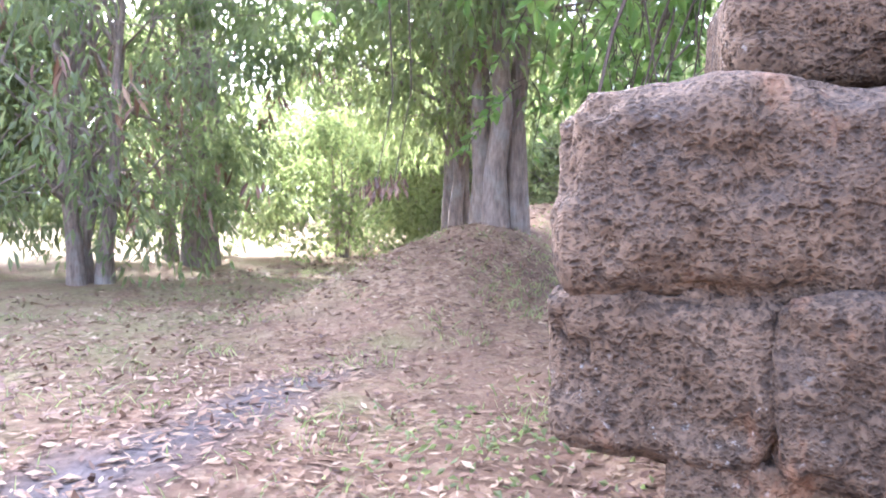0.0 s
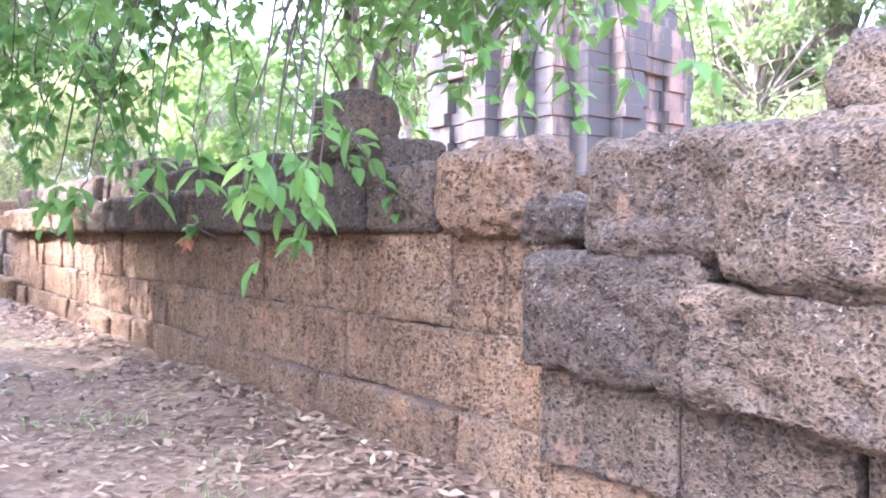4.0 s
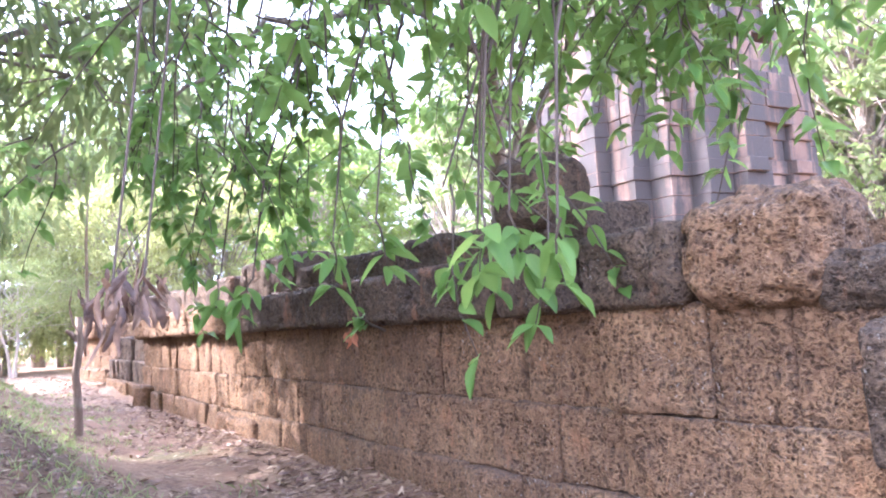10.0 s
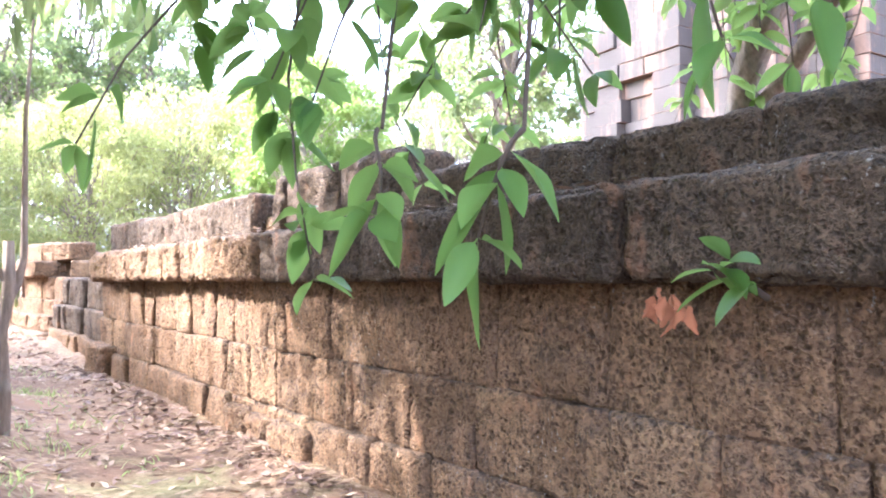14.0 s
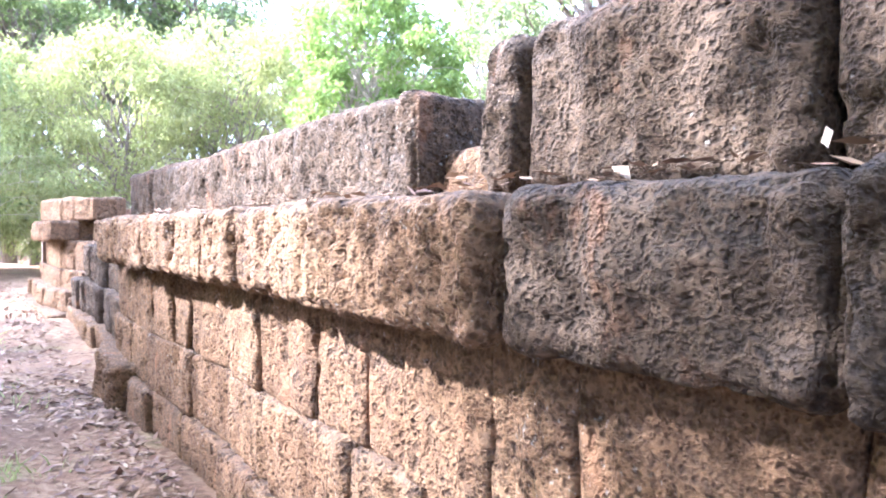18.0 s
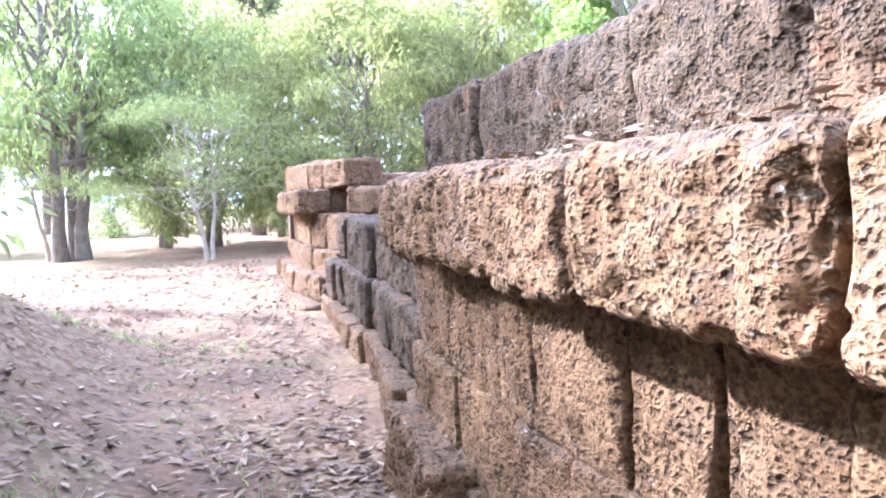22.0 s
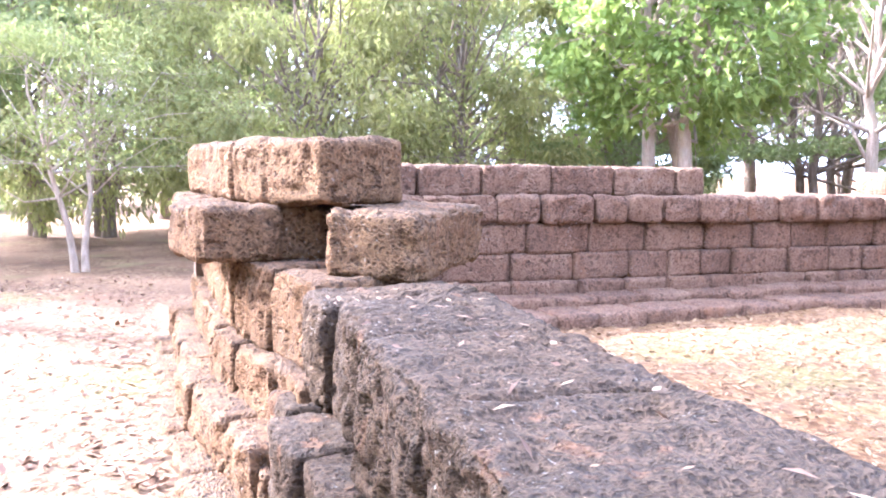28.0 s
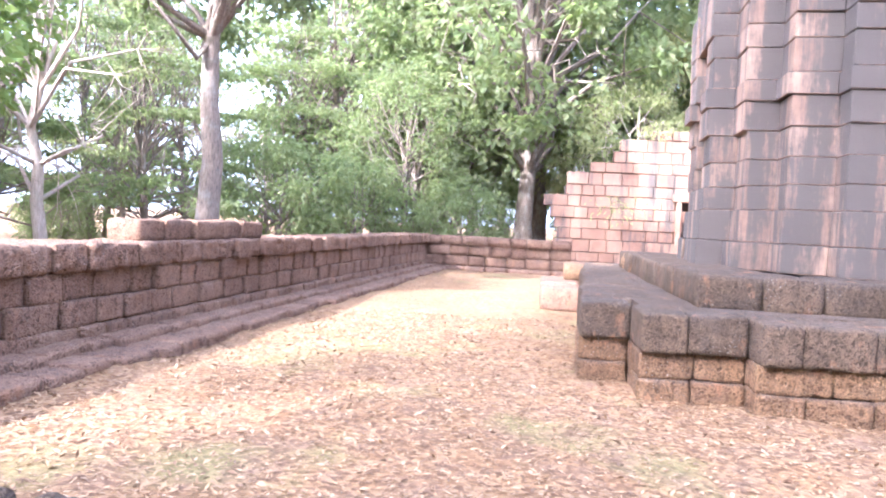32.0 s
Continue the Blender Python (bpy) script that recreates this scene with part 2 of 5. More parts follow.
def ground_look(nt, b):
    p = world_place(nt)
    big = noise_tex(nt, 0.45, 6, 0.6, p)
    col = ramp(nt, big, (0.34, (0.09, 0.058, 0.038)), (0.5, (0.150, 0.097, 0.062)), (0.66, (0.215, 0.143, 0.090)))
    col = mix(nt, math_node(nt, "MULTIPLY", grey(nt, noise_tex(nt, 1.9, 8, 0.7, p), 0.48, 0.62), 0.45), col, (0.20, 0.113, 0.070))
    # litter of crumbled leaves
    v = node(nt, "TexVoronoi", Scale=20.0)
    nt.links.new(p, v.inputs["Vector"])
    bits = ramp(nt, v.outputs["Color"], (0.2, (0.085, 0.050, 0.033)), (0.5, (0.20, 0.126, 0.072)), (0.8, (0.30, 0.215, 0.135)))
    where = grey(nt, noise_tex(nt, 0.8, 6, 0.7, p), 0.40, 0.58)
    col = mix(nt, math_node(nt, "MULTIPLY", where, 0.7), col, bits)
    # damp dark wheel track across the path
    line = nt.nodes.new("ShaderNodeVectorMath")
    line.operation = "DOT_PRODUCT"
    nt.links.new(p, line.inputs[0])
    line.inputs[1].default_value = (0.997, 0.03, 0)
    off = math_node(nt, "ABSOLUTE", math_node(nt, "ADD", line.outputs["Value"], 2.78))
    off = math_node(nt, "ADD", off, math_node(nt, "MULTIPLY", noise_tex(nt, 1.7, 5, 0.6, p), 0.7))
    sep = nt.nodes.new("ShaderNodeSeparateXYZ")
    nt.links.new(p, sep.inputs[0])
    reach = math_node(nt, "MULTIPLY", ramp(nt, math_node(nt, "MULTIPLY", sep.outputs["Y"], 0.1), (0.50, (1, 1, 1)), (0.64, (0, 0, 0))), ramp(nt, off, (0.45, (1, 1, 1)), (0.85, (0, 0, 0))))
    col = mix(nt, math_node(nt, "MULTIPLY", reach, 0.8), col, (0.095, 0.085, 0.085))
    inside = math_node(nt, "MULTIPLY", grey(nt, math_node(nt, "MULTIPLY", sep.outputs["X"], 0.1), 0.09, 0.16), grey(nt, noise_tex(nt, 2.2, 7, 0.7, p), 0.30, 0.55))
    col = mix(nt, math_node(nt, "MULTIPLY", inside, 0.8), col, ramp(nt, v.outputs["Color"], (0.15, (0.12, 0.064, 0.030)), (0.5, (0.205, 0.120, 0.056)), (0.85, (0.28, 0.175, 0.088))))
    green = grey(nt, noise_tex(nt, 0.55, 4, 0.6, p), 0.57, 0.68)
    verge = math_node(nt, "MULTIPLY", ramp(nt, math_node(nt, "MULTIPLY", sep.outputs["X"], -0.1), (0.36, (0, 0, 0)), (0.55, (1, 1, 1))), grey(nt, noise_tex(nt, 1.1, 6, 0.65, p), 0.38, 0.56))
    col = mix(nt, math_node(nt, "MULTIPLY", math_node(nt, "MAXIMUM", green, verge), 0.45), col, (0.17, 0.175, 0.07))
    nt.links.new(col, b.inputs["Base Color"])
    b.inputs["Roughness"].default_value = 1.0
    b.inputs["Specular IOR Level"].default_value = 0.1
    h = math_node(nt, "ADD", noise_tex(nt, 9.0, 8, 0.75, p), math_node(nt, "MULTIPLY", v.outputs["Distance"], 0.5))
    bump(nt, b, h, 0.7, 0.05)


GROUND = mat("earth_and_litter", ground_look)


def leaf_look(c1, c2, c3, through_light=0.45):
    def build(nt, b):
        isl = nt.nodes.new("ShaderNodeNewGeometry").outputs["Random Per Island"]
        rnd = nt.nodes.new("ShaderNodeObjectInfo").outputs["Random"]
        p = world_place(nt)
        f = math_node(nt, "ADD", math_node(nt, "MULTIPLY", isl, 0.55), math_node(nt, "MULTIPLY", noise_tex(nt, 0.35, 3, 0.5, p), 0.35))
        f = math_node(nt, "ADD", f, math_node(nt, "MULTIPLY", rnd, 0.12))
        col = ramp(nt, f, (0.15, c1), (0.5, c2), (0.85, c3))
        nt.links.new(col, b.inputs["Base Color"])
        b.inputs["Roughness"].default_value = 0.5
        b.inputs["Specular IOR Level"].default_value = 0.35
        tr = nt.nodes.new("ShaderNodeBsdfTranslucent")
        nt.links.new(mix(nt, 0.5, col, (0.32, 0.40, 0.11), "MIX"), tr.inputs["Color"])
        ms = nt.nodes.new("ShaderNodeMixShader")
        ms.inputs[0].default_value = through_light
        nt.links.new(b.outputs[0], ms.inputs[1])
        nt.links.new(tr.outputs[0], ms.inputs[2])
        nt.links.new(ms.outputs[0], nt.nodes["Material Output"].inputs["Surface"])
    return build


LEAF_DARK = mat("leaf_dark", leaf_look((0.092, 0.115, 0.062), (0.158, 0.18, 0.095), (0.225, 0.235, 0.13), 0.65))
LEAF_MID = mat("leaf_mid", leaf_look((0.095, 0.125, 0.055), (0.172, 0.20, 0.095), (0.25, 0.26, 0.128), 0.65))
LEAF_BRIGHT = mat("leaf_bright", leaf_look((0.125, 0.19, 0.045), (0.21, 0.29, 0.065), (0.30, 0.37, 0.095), 0.5))
LEAF_PALE = mat("leaf_pale", leaf_look((0.15, 0.17, 0.07), (0.25, 0.26, 0.115), (0.36, 0.34, 0.16), 0.6))
LEAF_OLIVE = mat("leaf_olive", leaf_look((0.16, 0.155, 0.06), (0.27, 0.25, 0.105), (0.38, 0.335, 0.15), 0.6))
LEAF_BROAD = mat("leaf_broad", leaf_look((0.06, 0.13, 0.025), (0.11, 0.21, 0.04), (0.20, 0.31, 0.07), 0.6))


def dry_look(nt, b):
    isl = nt.nodes.new("ShaderNodeNewGeometry").outputs["Random Per Island"]
    col = ramp(nt, isl, (0.0, (0.075, 0.038, 0.024)), (0.4, (0.165, 0.092, 0.052)), (0.8, (0.235, 0.150, 0.080)), (1.0, (0.34, 0.25, 0.155)))
    p = world_place(nt)
    col = mix(nt, math_node(nt, "MULTIPLY", grey(nt, noise_tex(nt, 45.0, 4, 0.6, p), 0.5, 0.65), 0.4), col, (0.17, 0.10, 0.06))
    nt.links.new(col, b.inputs["Base Color"])
    b.inputs["Roughness"].default_value = 0.7


DRY_LEAF = mat("dry_leaf", dry_look)


def tan_look(nt, b):
    isl = nt.nodes.new("ShaderNodeNewGeometry").outputs["Random Per Island"]
    nt.links.new(ramp(nt, isl, (0.0, (0.115, 0.064, 0.028)), (0.4, (0.20, 0.117, 0.052)), (0.8, (0.27, 0.17, 0.082)), (1.0, (0.35, 0.25, 0.14))), b.inputs["Base Color"])
    b.inputs["Roughness"].default_value = 0.75


TAN_LEAF = mat("tan_leaf", tan_look)


def dead_look(nt, b):
    p = world_place(nt)
    rnd = nt.nodes.new("ShaderNodeObjectInfo").outputs["Random"]
    t = math_node(nt, "ADD", math_node(nt, "MULTIPLY", noise_tex(nt, 28.0, 6, 0.65, p), 0.7), math_node(nt, "MULTIPLY", rnd, 0.3))
    nt.links.new(ramp(nt, t, (0.34, (0.045, 0.022, 0.011)), (0.5, (0.105, 0.055, 0.027)), (0.68, (0.17, 0.098, 0.050))), b.inputs["Base Color"])
    b.inputs["Roughness"].default_value = 0.65
    bump(nt, b, noise_tex(nt, 90.0, 5, 0.6, p), 0.5, 0.008)


DEAD_LEAF = mat("dead_leaf", dead_look)


def bark_look(c1, c2):
    def build(nt, b):
        p = world_place(nt)
        st = nt.nodes.new("ShaderNodeMapping")
        st.inputs["Scale"].default_value = (1, 1, 0.18)
        nt.links.new(p, st.inputs["Vector"])
        n = noise_tex(nt, 22.0, 7, 0.7, st.outputs["Vector"])
        col = ramp(nt, n, (0.35, c1), (0.65, c2))
        col = mix(nt, math_node(nt, "MULTIPLY", grey(nt, noise_tex(nt, 2.5, 5, 0.6, p), 0.5, 0.65), 0.35), col, (0.30, 0.30, 0.26))
        nt.links.new(col, b.inputs["Base Color"])
        b.inputs["Roughness"].default_value = 0.95
        bump(nt, b, n, 0.8, 0.03)
    return build


BARK = mat("bark", bark_look((0.10, 0.075, 0.055), (0.26, 0.20, 0.15)))
BARK_PALE = mat("bark_pale", bark_look((0.27, 0.21, 0.16), (0.50, 0.41, 0.33)))


def plain(c, rough=0.9):
    def build(nt, b):
        p = world_place(nt)
        n = noise_tex(nt, 12.0, 6, 0.6, p)
        nt.links.new(mix(nt, n, tuple(v * 0.75 for v in c), tuple(min(1, v * 1.2) for v in c)), b.inputs["Base Color"])
        b.inputs["Roughness"].default_value = rough
    return build


# near-black that stands in for the shade inside tower and gatehouse
INSIDE_SHADE = mat("inside_shade_fill", plain((0.05, 0.04, 0.035)))
CORE = mat("rubble_core", plain((0.12, 0.075, 0.05)))
TWIG = mat("twig_bark", plain((0.065, 0.045, 0.03)))
POST_WOOD = mat("post_wood", bark_look((0.13, 0.09, 0.06), (0.27, 0.19, 0.13)))

# ---- mesh helpers ----


def mesh_of(name, verts, faces, material, smooth=True):
    me = bpy.data.meshes.new(name)
    me.from_pydata(np.asarray(verts, float).tolist(), [], faces if isinstance(faces, list) else np.asarray(faces).tolist())
    if smooth:
        me.polygons.foreach_set("use_smooth", [True] * len(me.polygons))
    me.materials.append(material)
    return me


def thing(name, label, category, group="", kind="", at=(0, 0, 0)):
    ob = new(name)
    ob.location = at
    ob.empty_display_size = 0.2
    return tagged(ob, label, category, group, kind)


def part(name, me, parent, label="", m=None, kind=""):
    ob = new(name, me)
    ob.parent = parent
    if m is not None:
        ob.matrix_basis = m
    return tagged(ob, label, kind=kind)


def hash3(i, j, k, seed):
    h = (i * 374761393 + j * 668265263 + k * 2147483647 + seed * 974634777) & 0xFFFFFFFF
    h = ((h ^ (h >> 13)) * 1274126177) & 0xFFFFFFFF
    return ((h ^ (h >> 16)) & 0xFFFF) / 65535.0


def value_noise(p, seed=0):
    """Smooth noise from -1 to 1 at the rows of p."""
    q = np.floor(p).astype(np.int64)
    f = p - q
    f = f * f * (3 - 2 * f)
    out = 0
    for a in (0, 1):
        for b in (0, 1):
            for c in (0, 1):
                w = np.abs(1 - a - f[:, 0]) * np.abs(1 - b - f[:, 1]) * np.abs(1 - c - f[:, 2])
                out = out + w * hash3(q[:, 0] + a, q[:, 1] + b, q[:, 2] + c, seed)
    return out * 2 - 1


def step(a, b, x):
    t = np.clip((x - a) / (b - a), 0, 1)
    return t * t * (3 - 2 * t)


GRIDS = {}


def box_grid(nx, ny, nz):
    """The shell of a cube from -1 to 1, cut into nx by ny by nz cells."""
    if (nx, ny, nz) in GRIDS:
        return GRIDS[nx, ny, nz]
    index, verts, faces = {}, [], []

    def vert(i, j, k):
        if (i, j, k) not in index:
            index[i, j, k] = len(verts)
            verts.append((2 * i / nx - 1, 2 * j / ny - 1, 2 * k / nz - 1))
        return index[i, j, k]
    for i in range(nx):
        for j in range(ny):
            faces.append([vert(i, j, 0), vert(i, j + 1, 0), vert(i + 1, j + 1, 0), vert(i + 1, j, 0)])
            faces.append([vert(i, j, nz), vert(i + 1, j, nz), vert(i + 1, j + 1, nz), vert(i, j + 1, nz)])
    for i in range(nx):
        for k in range(nz):
            faces.append([vert(i, 0, k), vert(i + 1, 0, k), vert(i + 1, 0, k + 1), vert(i, 0, k + 1)])
            faces.append([vert(i, ny, k), vert(i, ny, k + 1), vert(i + 1, ny, k + 1), vert(i + 1, ny, k)])
    for j in range(ny):
        for k in range(nz):
            faces.append([vert(0, j, k), vert(0, j, k + 1), vert(0, j + 1, k + 1), vert(0, j + 1, k)])
            faces.append([vert(nx, j, k), vert(nx, j + 1, k), vert(nx, j + 1, k + 1), vert(nx, j, k + 1)])
    GRIDS[nx, ny, nz] = (np.array(verts), faces)
    return GRIDS[nx, ny, nz]


def block_mesh(name, sx, sy, sz, material, cell=0.045, rough=0.022, corner=0.07, seed=0, slump=0.0, flute=0.0, origin=(0, 0, 0), hold=(1, 1, 1)):
    """A weathered block round its own middle: worn and chipped edges, faces that swell and are fluted by the rain, pits. origin: its place, by which the swell runs on from block to block. hold: how far the faces along x, y and z swell."""
    n = [max(2, int(round(s / cell))) for s in (sx, sy, sz)]
    v, faces = box_grid(*n)
    half = np.array([sx, sy, sz]) / 2
    p = v * half
    inner = np.clip(p, -(half - corner), half - corner)
    off = p - inner
    length = np.linalg.norm(off, axis=1, keepdims=True)
    top = np.abs(off).max(1, keepdims=True)
    way = off / np.maximum(length, 1e-9)
    p = inner + way * top
    q, w = p + seed * 7.31, p + np.array(origin, float)
    push = value_noise(w * 2.6, 91) * 0.9 + value_noise(w * 6.5, 93) * 0.6 + value_noise(q * 13.0, seed + 1) * 0.28
    if cell < 0.05:
        f = np.array([22.0, 22.0, 27.0]) if cell < 0.02 else np.array([15.0, 15.0, 18.0])
        push = push - step(0.22, 0.52, value_noise(q * f, seed + 2)) * 0.8 - step(0.25, 0.5, value_noise(q * f * 0.55 + 3, seed + 6)) * 0.7
    if flute:
        push = push + (value_noise(w * np.array([12.0, 12.0, 1.3]), 95) + 0.6 * value_noise(w * np.array([25.0, 25.0, 2.6]), 96)) * flute / rough
    chip = np.clip((length - top) / corner, 0, 1)[:, 0] * np.clip(value_noise(w * 5.5, 97) + 0.1, 0, 1) * min(0.06, corner * 1.8)
    lean = np.stack([value_noise(q * 1.9 + 9, seed + k) for k in (3, 4, 5)], 1)
    p = p + way * (push * rough - chip)[:, None] * np.array(hold) + lean * rough * 0.4
    if slump:
        p[:, 2] -= np.maximum(0, p[:, 2] / half[2]) * slump * (0.5 + 0.5 * value_noise(q * 2.2 + 4, seed + 9))
    return mesh_of(name, p, faces, material)


def bent_tube(points, radii, sides=7):
    """A tapered tube along the points: verts and faces."""
    pts = np.asarray(points, float)
    verts, faces = [], []
    for n, (p, r) in enumerate(zip(pts, radii)):
        d = pts[min(n + 1, len(pts) - 1)] - pts[max(n - 1, 0)]
        d /= np.linalg.norm(d) + 1e-9
        a = np.cross(d, (0.31, 0.17, 0.9) if abs(d[2]) < 0.9 else (1, 0, 0))
        a /= np.linalg.norm(a) + 1e-9
        b = np.cross(d, a)
        for s in range(sides):
            w = 2 * math.pi * s / sides
            verts.append(p + r * (a * math.cos(w) + b * math.sin(w)))
    for n in range(len(pts) - 1):
        for s in range(sides):
            t = (s + 1) % sides
            faces.append([n * sides + s, n * sides + t, (n + 1) * sides + t, (n + 1) * sides + s])
    faces.append(list(range((len(pts) - 1) * sides, len(pts) * sides)))
    return verts, faces


class Heap:
    """Gathers pieces into one mesh."""
    def __init__(self):
        self.v, self.f = [], []

    def add(self, verts, faces):
        n = len(self.v)
        self.v.extend(np.asarray(verts).tolist())
        self.f.extend([[i + n for i in q] for q in faces])


def leaves_at(places, ways, length, width, rng, fold=0.25, droop=0.3, simple=False):
    """One folded, pointed leaf at each place: verts and faces. simple: a leaf of one bent quad, for far crowns."""
    n = len(places)
    ways = ways / (np.linalg.norm(ways, axis=1, keepdims=True) + 1e-9)
    side = np.cross(ways, rng.normal(size=(n, 3)))
    side /= np.linalg.norm(side, axis=1, keepdims=True) + 1e-9
    up = np.cross(side, ways)
    L = (length * rng.uniform(0.65, 1.25, n))[:, None]
    W = (width * rng.uniform(0.7, 1.2, n))[:, None]
    sag = np.array([0, 0, -1.0]) * L * droop
    base = places
    tip = places + ways * L + sag
    mid = places + ways * L * 0.52 + sag * 0.25
    a = mid + side * W * 0.5 + up * W * fold
    b = mid - side * W * 0.5 + up * W * fold
    if simple:
        return np.stack([base, a, tip, b], 1).reshape(-1, 3), np.arange(n)[:, None] * 4 + np.array([[0, 1, 2, 3]])
    verts = np.stack([base, a, tip, b, mid], 1).reshape(-1, 3)
    i = np.arange(n)[:, None] * 5
    faces = np.concatenate([i + np.array([[0, 1, 4]]), i + np.array([[1, 2, 4]]), i + np.array([[4, 2, 3]]), i + np.array([[0, 4, 3]])], 0)
    return verts, faces


# ---- ground ----
def ground_z(x, y):
    x, y = np.asarray(x, float), np.asarray(y, float)
    inside = step(0.25, 0.75, x) * (1 - step(29.5, 30.0, y)) * step(2.2, 2.8, y)
    z = 0.42 * inside
    z = z + 0.22 * step(19, 27, y) * (1 - inside) * step(-9, -2, x) * (1 - step(32, 44, y))
    # earth bank between the cart track and the footpath
    ridge = np.exp(-(np.abs(x + 3.6) / 1.45) ** 2.4) * step(5.6, 11.2, y) * (1 - step(21.0, 25.5, y))
    z = z + ridge * (1.05 + 0.06 * np.sin(y * 0.9) + 0.25 * step(12.5, 16.0, y))
    # wheel ruts of the track
    rut = np.exp(-((x + 1.55 + 0.25 * (y - 3)) / 0.35) ** 2) * step(0.5, 2, y) * (1 - step(4.5, 6, y))
    z = z - 0.05 * rut
    p = np.stack([x.ravel(), y.ravel(), 0 * x.ravel()], 1)
    z = z + (value_noise(p * 0.8, 3) * 0.05 + value_noise(p * 3.0, 5) * 0.022).reshape(z.shape)
    return z + 0.10 * step(0.6, 0.0, np.abs(x + 0.12)) * step(4, 6, y) * (1 - step(18, 20, y)) * (1 - inside)


def spaced(lo, hi, fine, far):
    mid = list(np.arange(lo, hi, fine))
    up, d = [hi], fine
    while up[-1] < far:
        d *= 1.35
        up.append(up[-1] + d)
    down, d = [lo], fine
    while down[-1] > -far:
        d *= 1.35
        down.append(down[-1] - d)
    return np.array(sorted(set(down[1:] + mid + up)))


gx, gy = spaced(-9.0, 14.0, 0.13, 600), spaced(-2.0, 33.0, 0.13, 600)
XX, YY = np.meshgrid(gx, gy)
ZZ = ground_z(XX, YY)
gv = np.stack([XX.ravel(), YY.ravel(), ZZ.ravel()], 1)
ni, nj = len(gy), len(gx)
ii, jj = np.meshgrid(np.arange(ni - 1), np.arange(nj - 1), indexing="ij")
g0 = (ii * nj + jj).ravel()
ground = new("ground", mesh_of("ground", gv, np.stack([g0, g0 + 1, g0 + nj + 1, g0 + nj], 1), GROUND))
tagged(ground, "trodden earth strewn with dry fallen leaves", "ground", kind="structure")

# ---- enclosure walls of laterite ----
def lay_course(parent, y0, y1, z0, z1, x_front, depth, lengths, seed, material, cell=0.05, jitter=0.02, corner=0.024, rough=0.016, flute=0.014,
               skip=(), slump=0.0, along="y", name="laterite_block"):
    """One course of blocks from y0 to y1; x_front(y) gives the outer face. along="x": the course runs along x and x_front gives its inner y."""
    r = random.Random(seed)
    y, n = y0, 0
    while y < y1 - 0.12:
        length = min(r.uniform(*lengths), y1 - y)
        if y1 - y - length < 0.22:
            length = y1 - y
        h = z1 - z0 + 0.012 + r.uniform(-0.3, 0.3) * jitter
        d = depth + r.uniform(-0.02, 0.02)
        mid = y + length / 2
        xf = x_front(mid) + r.uniform(-1, 1) * jitter
        n += 1
        y += length
        if any(a < mid < b for a, b in skip):
            continue
        size = (d, length - 0.004, h) if along == "y" else (length - 0.004, d, h)
        place = (xf + d / 2, mid, (z0 + z1) / 2) if along == "y" else (mid, xf + d / 2, (z0 + z1) / 2)
        me = block_mesh(name, *size, material, cell, rough, corner, seed * 100 + n, slump, flute, place, (1, 0.3, 0.5) if along == "y" else (0.3, 1, 0.5))
        turn = -math.degrees(math.atan((x_front(mid + 0.1) - x_front(mid - 0.1)) * 5)) if along == "y" else 0.0
        part(name, me, parent, m=pose(*place, r.uniform(-1, 1) * 0.6, r.uniform(-1, 1) * 0.8, r.uniform(-1, 1) * 1.0 + turn))


def single(parent, name, x, y, z, sx, sy, sz, seed, material, rz=0, rx=0, ry=0, cell=0.024, corner=0.05, rough=0.022, label=""):
    """A block by its middle and size."""
    me = block_mesh(name, sx, sy, sz, material, cell, rough, corner, seed, 0.0, 0.008, (x, y, z))
    return part(name, me, parent, label, m=pose(x, y, z, rx, ry, rz))


wall_west = thing("wall_west", "long weathered laterite enclosure wall with overhanging coping", "wall", kind="structure")
W = wall_west
FACE = 0.04
Y_END = 19.25                                 # where the coped stretch ends
face = lambda y: FACE + 0.02 * math.sin(y * 1.3)
# core that closes the gaps between the blocks
for a, b, mid, thick, top in ((2.75, Y_END - 0.15, 0.52, 0.22, 1.30), (25.8, 29.9, 0.80, 0.14, 1.30)):
    v, f = box_grid(1, 1, 1)
    part("rubble_core", mesh_of("rubble_core", v * (np.array([thick, (b - a) / 2, (top + 0.3) / 2])) + (mid, (a + b) / 2, top / 2 - 0.15), f, CORE, False), W)
# coped stretch, bottom to top
lay_course(W, 4.6, Y_END, -0.22, 0.37, lambda y: face(y) - 0.06, 0.46, (0.55, 1.0), 11, LATERITE, 0.045, 0.04)
lay_course(W, 4.6, Y_END, 0.37, 0.81, face, 0.46, (0.42, 0.95), 12, LATERITE, 0.028, 0.025)
lay_course(W, 4.6, Y_END, 0.81, 1.36, lambda y: face(y) + 0.01, 0.46, (0.34, 0.8), 13, LATERITE, 0.028, 0.025)
lay_course(W, 6.3, 12.6, 1.355, 1.73, lambda y: face(y) - 0.21, 0.72, (0.6, 1.15), 14, LATERITE_DARK, 0.019, 0.025, 0.055, 0.02)
lay_course(W, 12.6, 18.75, 1.355, 1.73, lambda y: face(y) - 0.23, 0.72, (0.45, 0.8), 15, LATERITE, 0.0145, 0.035, 0.065, 0.022)
lay_course(W, 18.75, 19.42, 1.355, 1.73, lambda y: -0.09, 0.60, (0.66, 0.70), 16, LATERITE, 0.0145, 0.02, 0.065, 0.022)
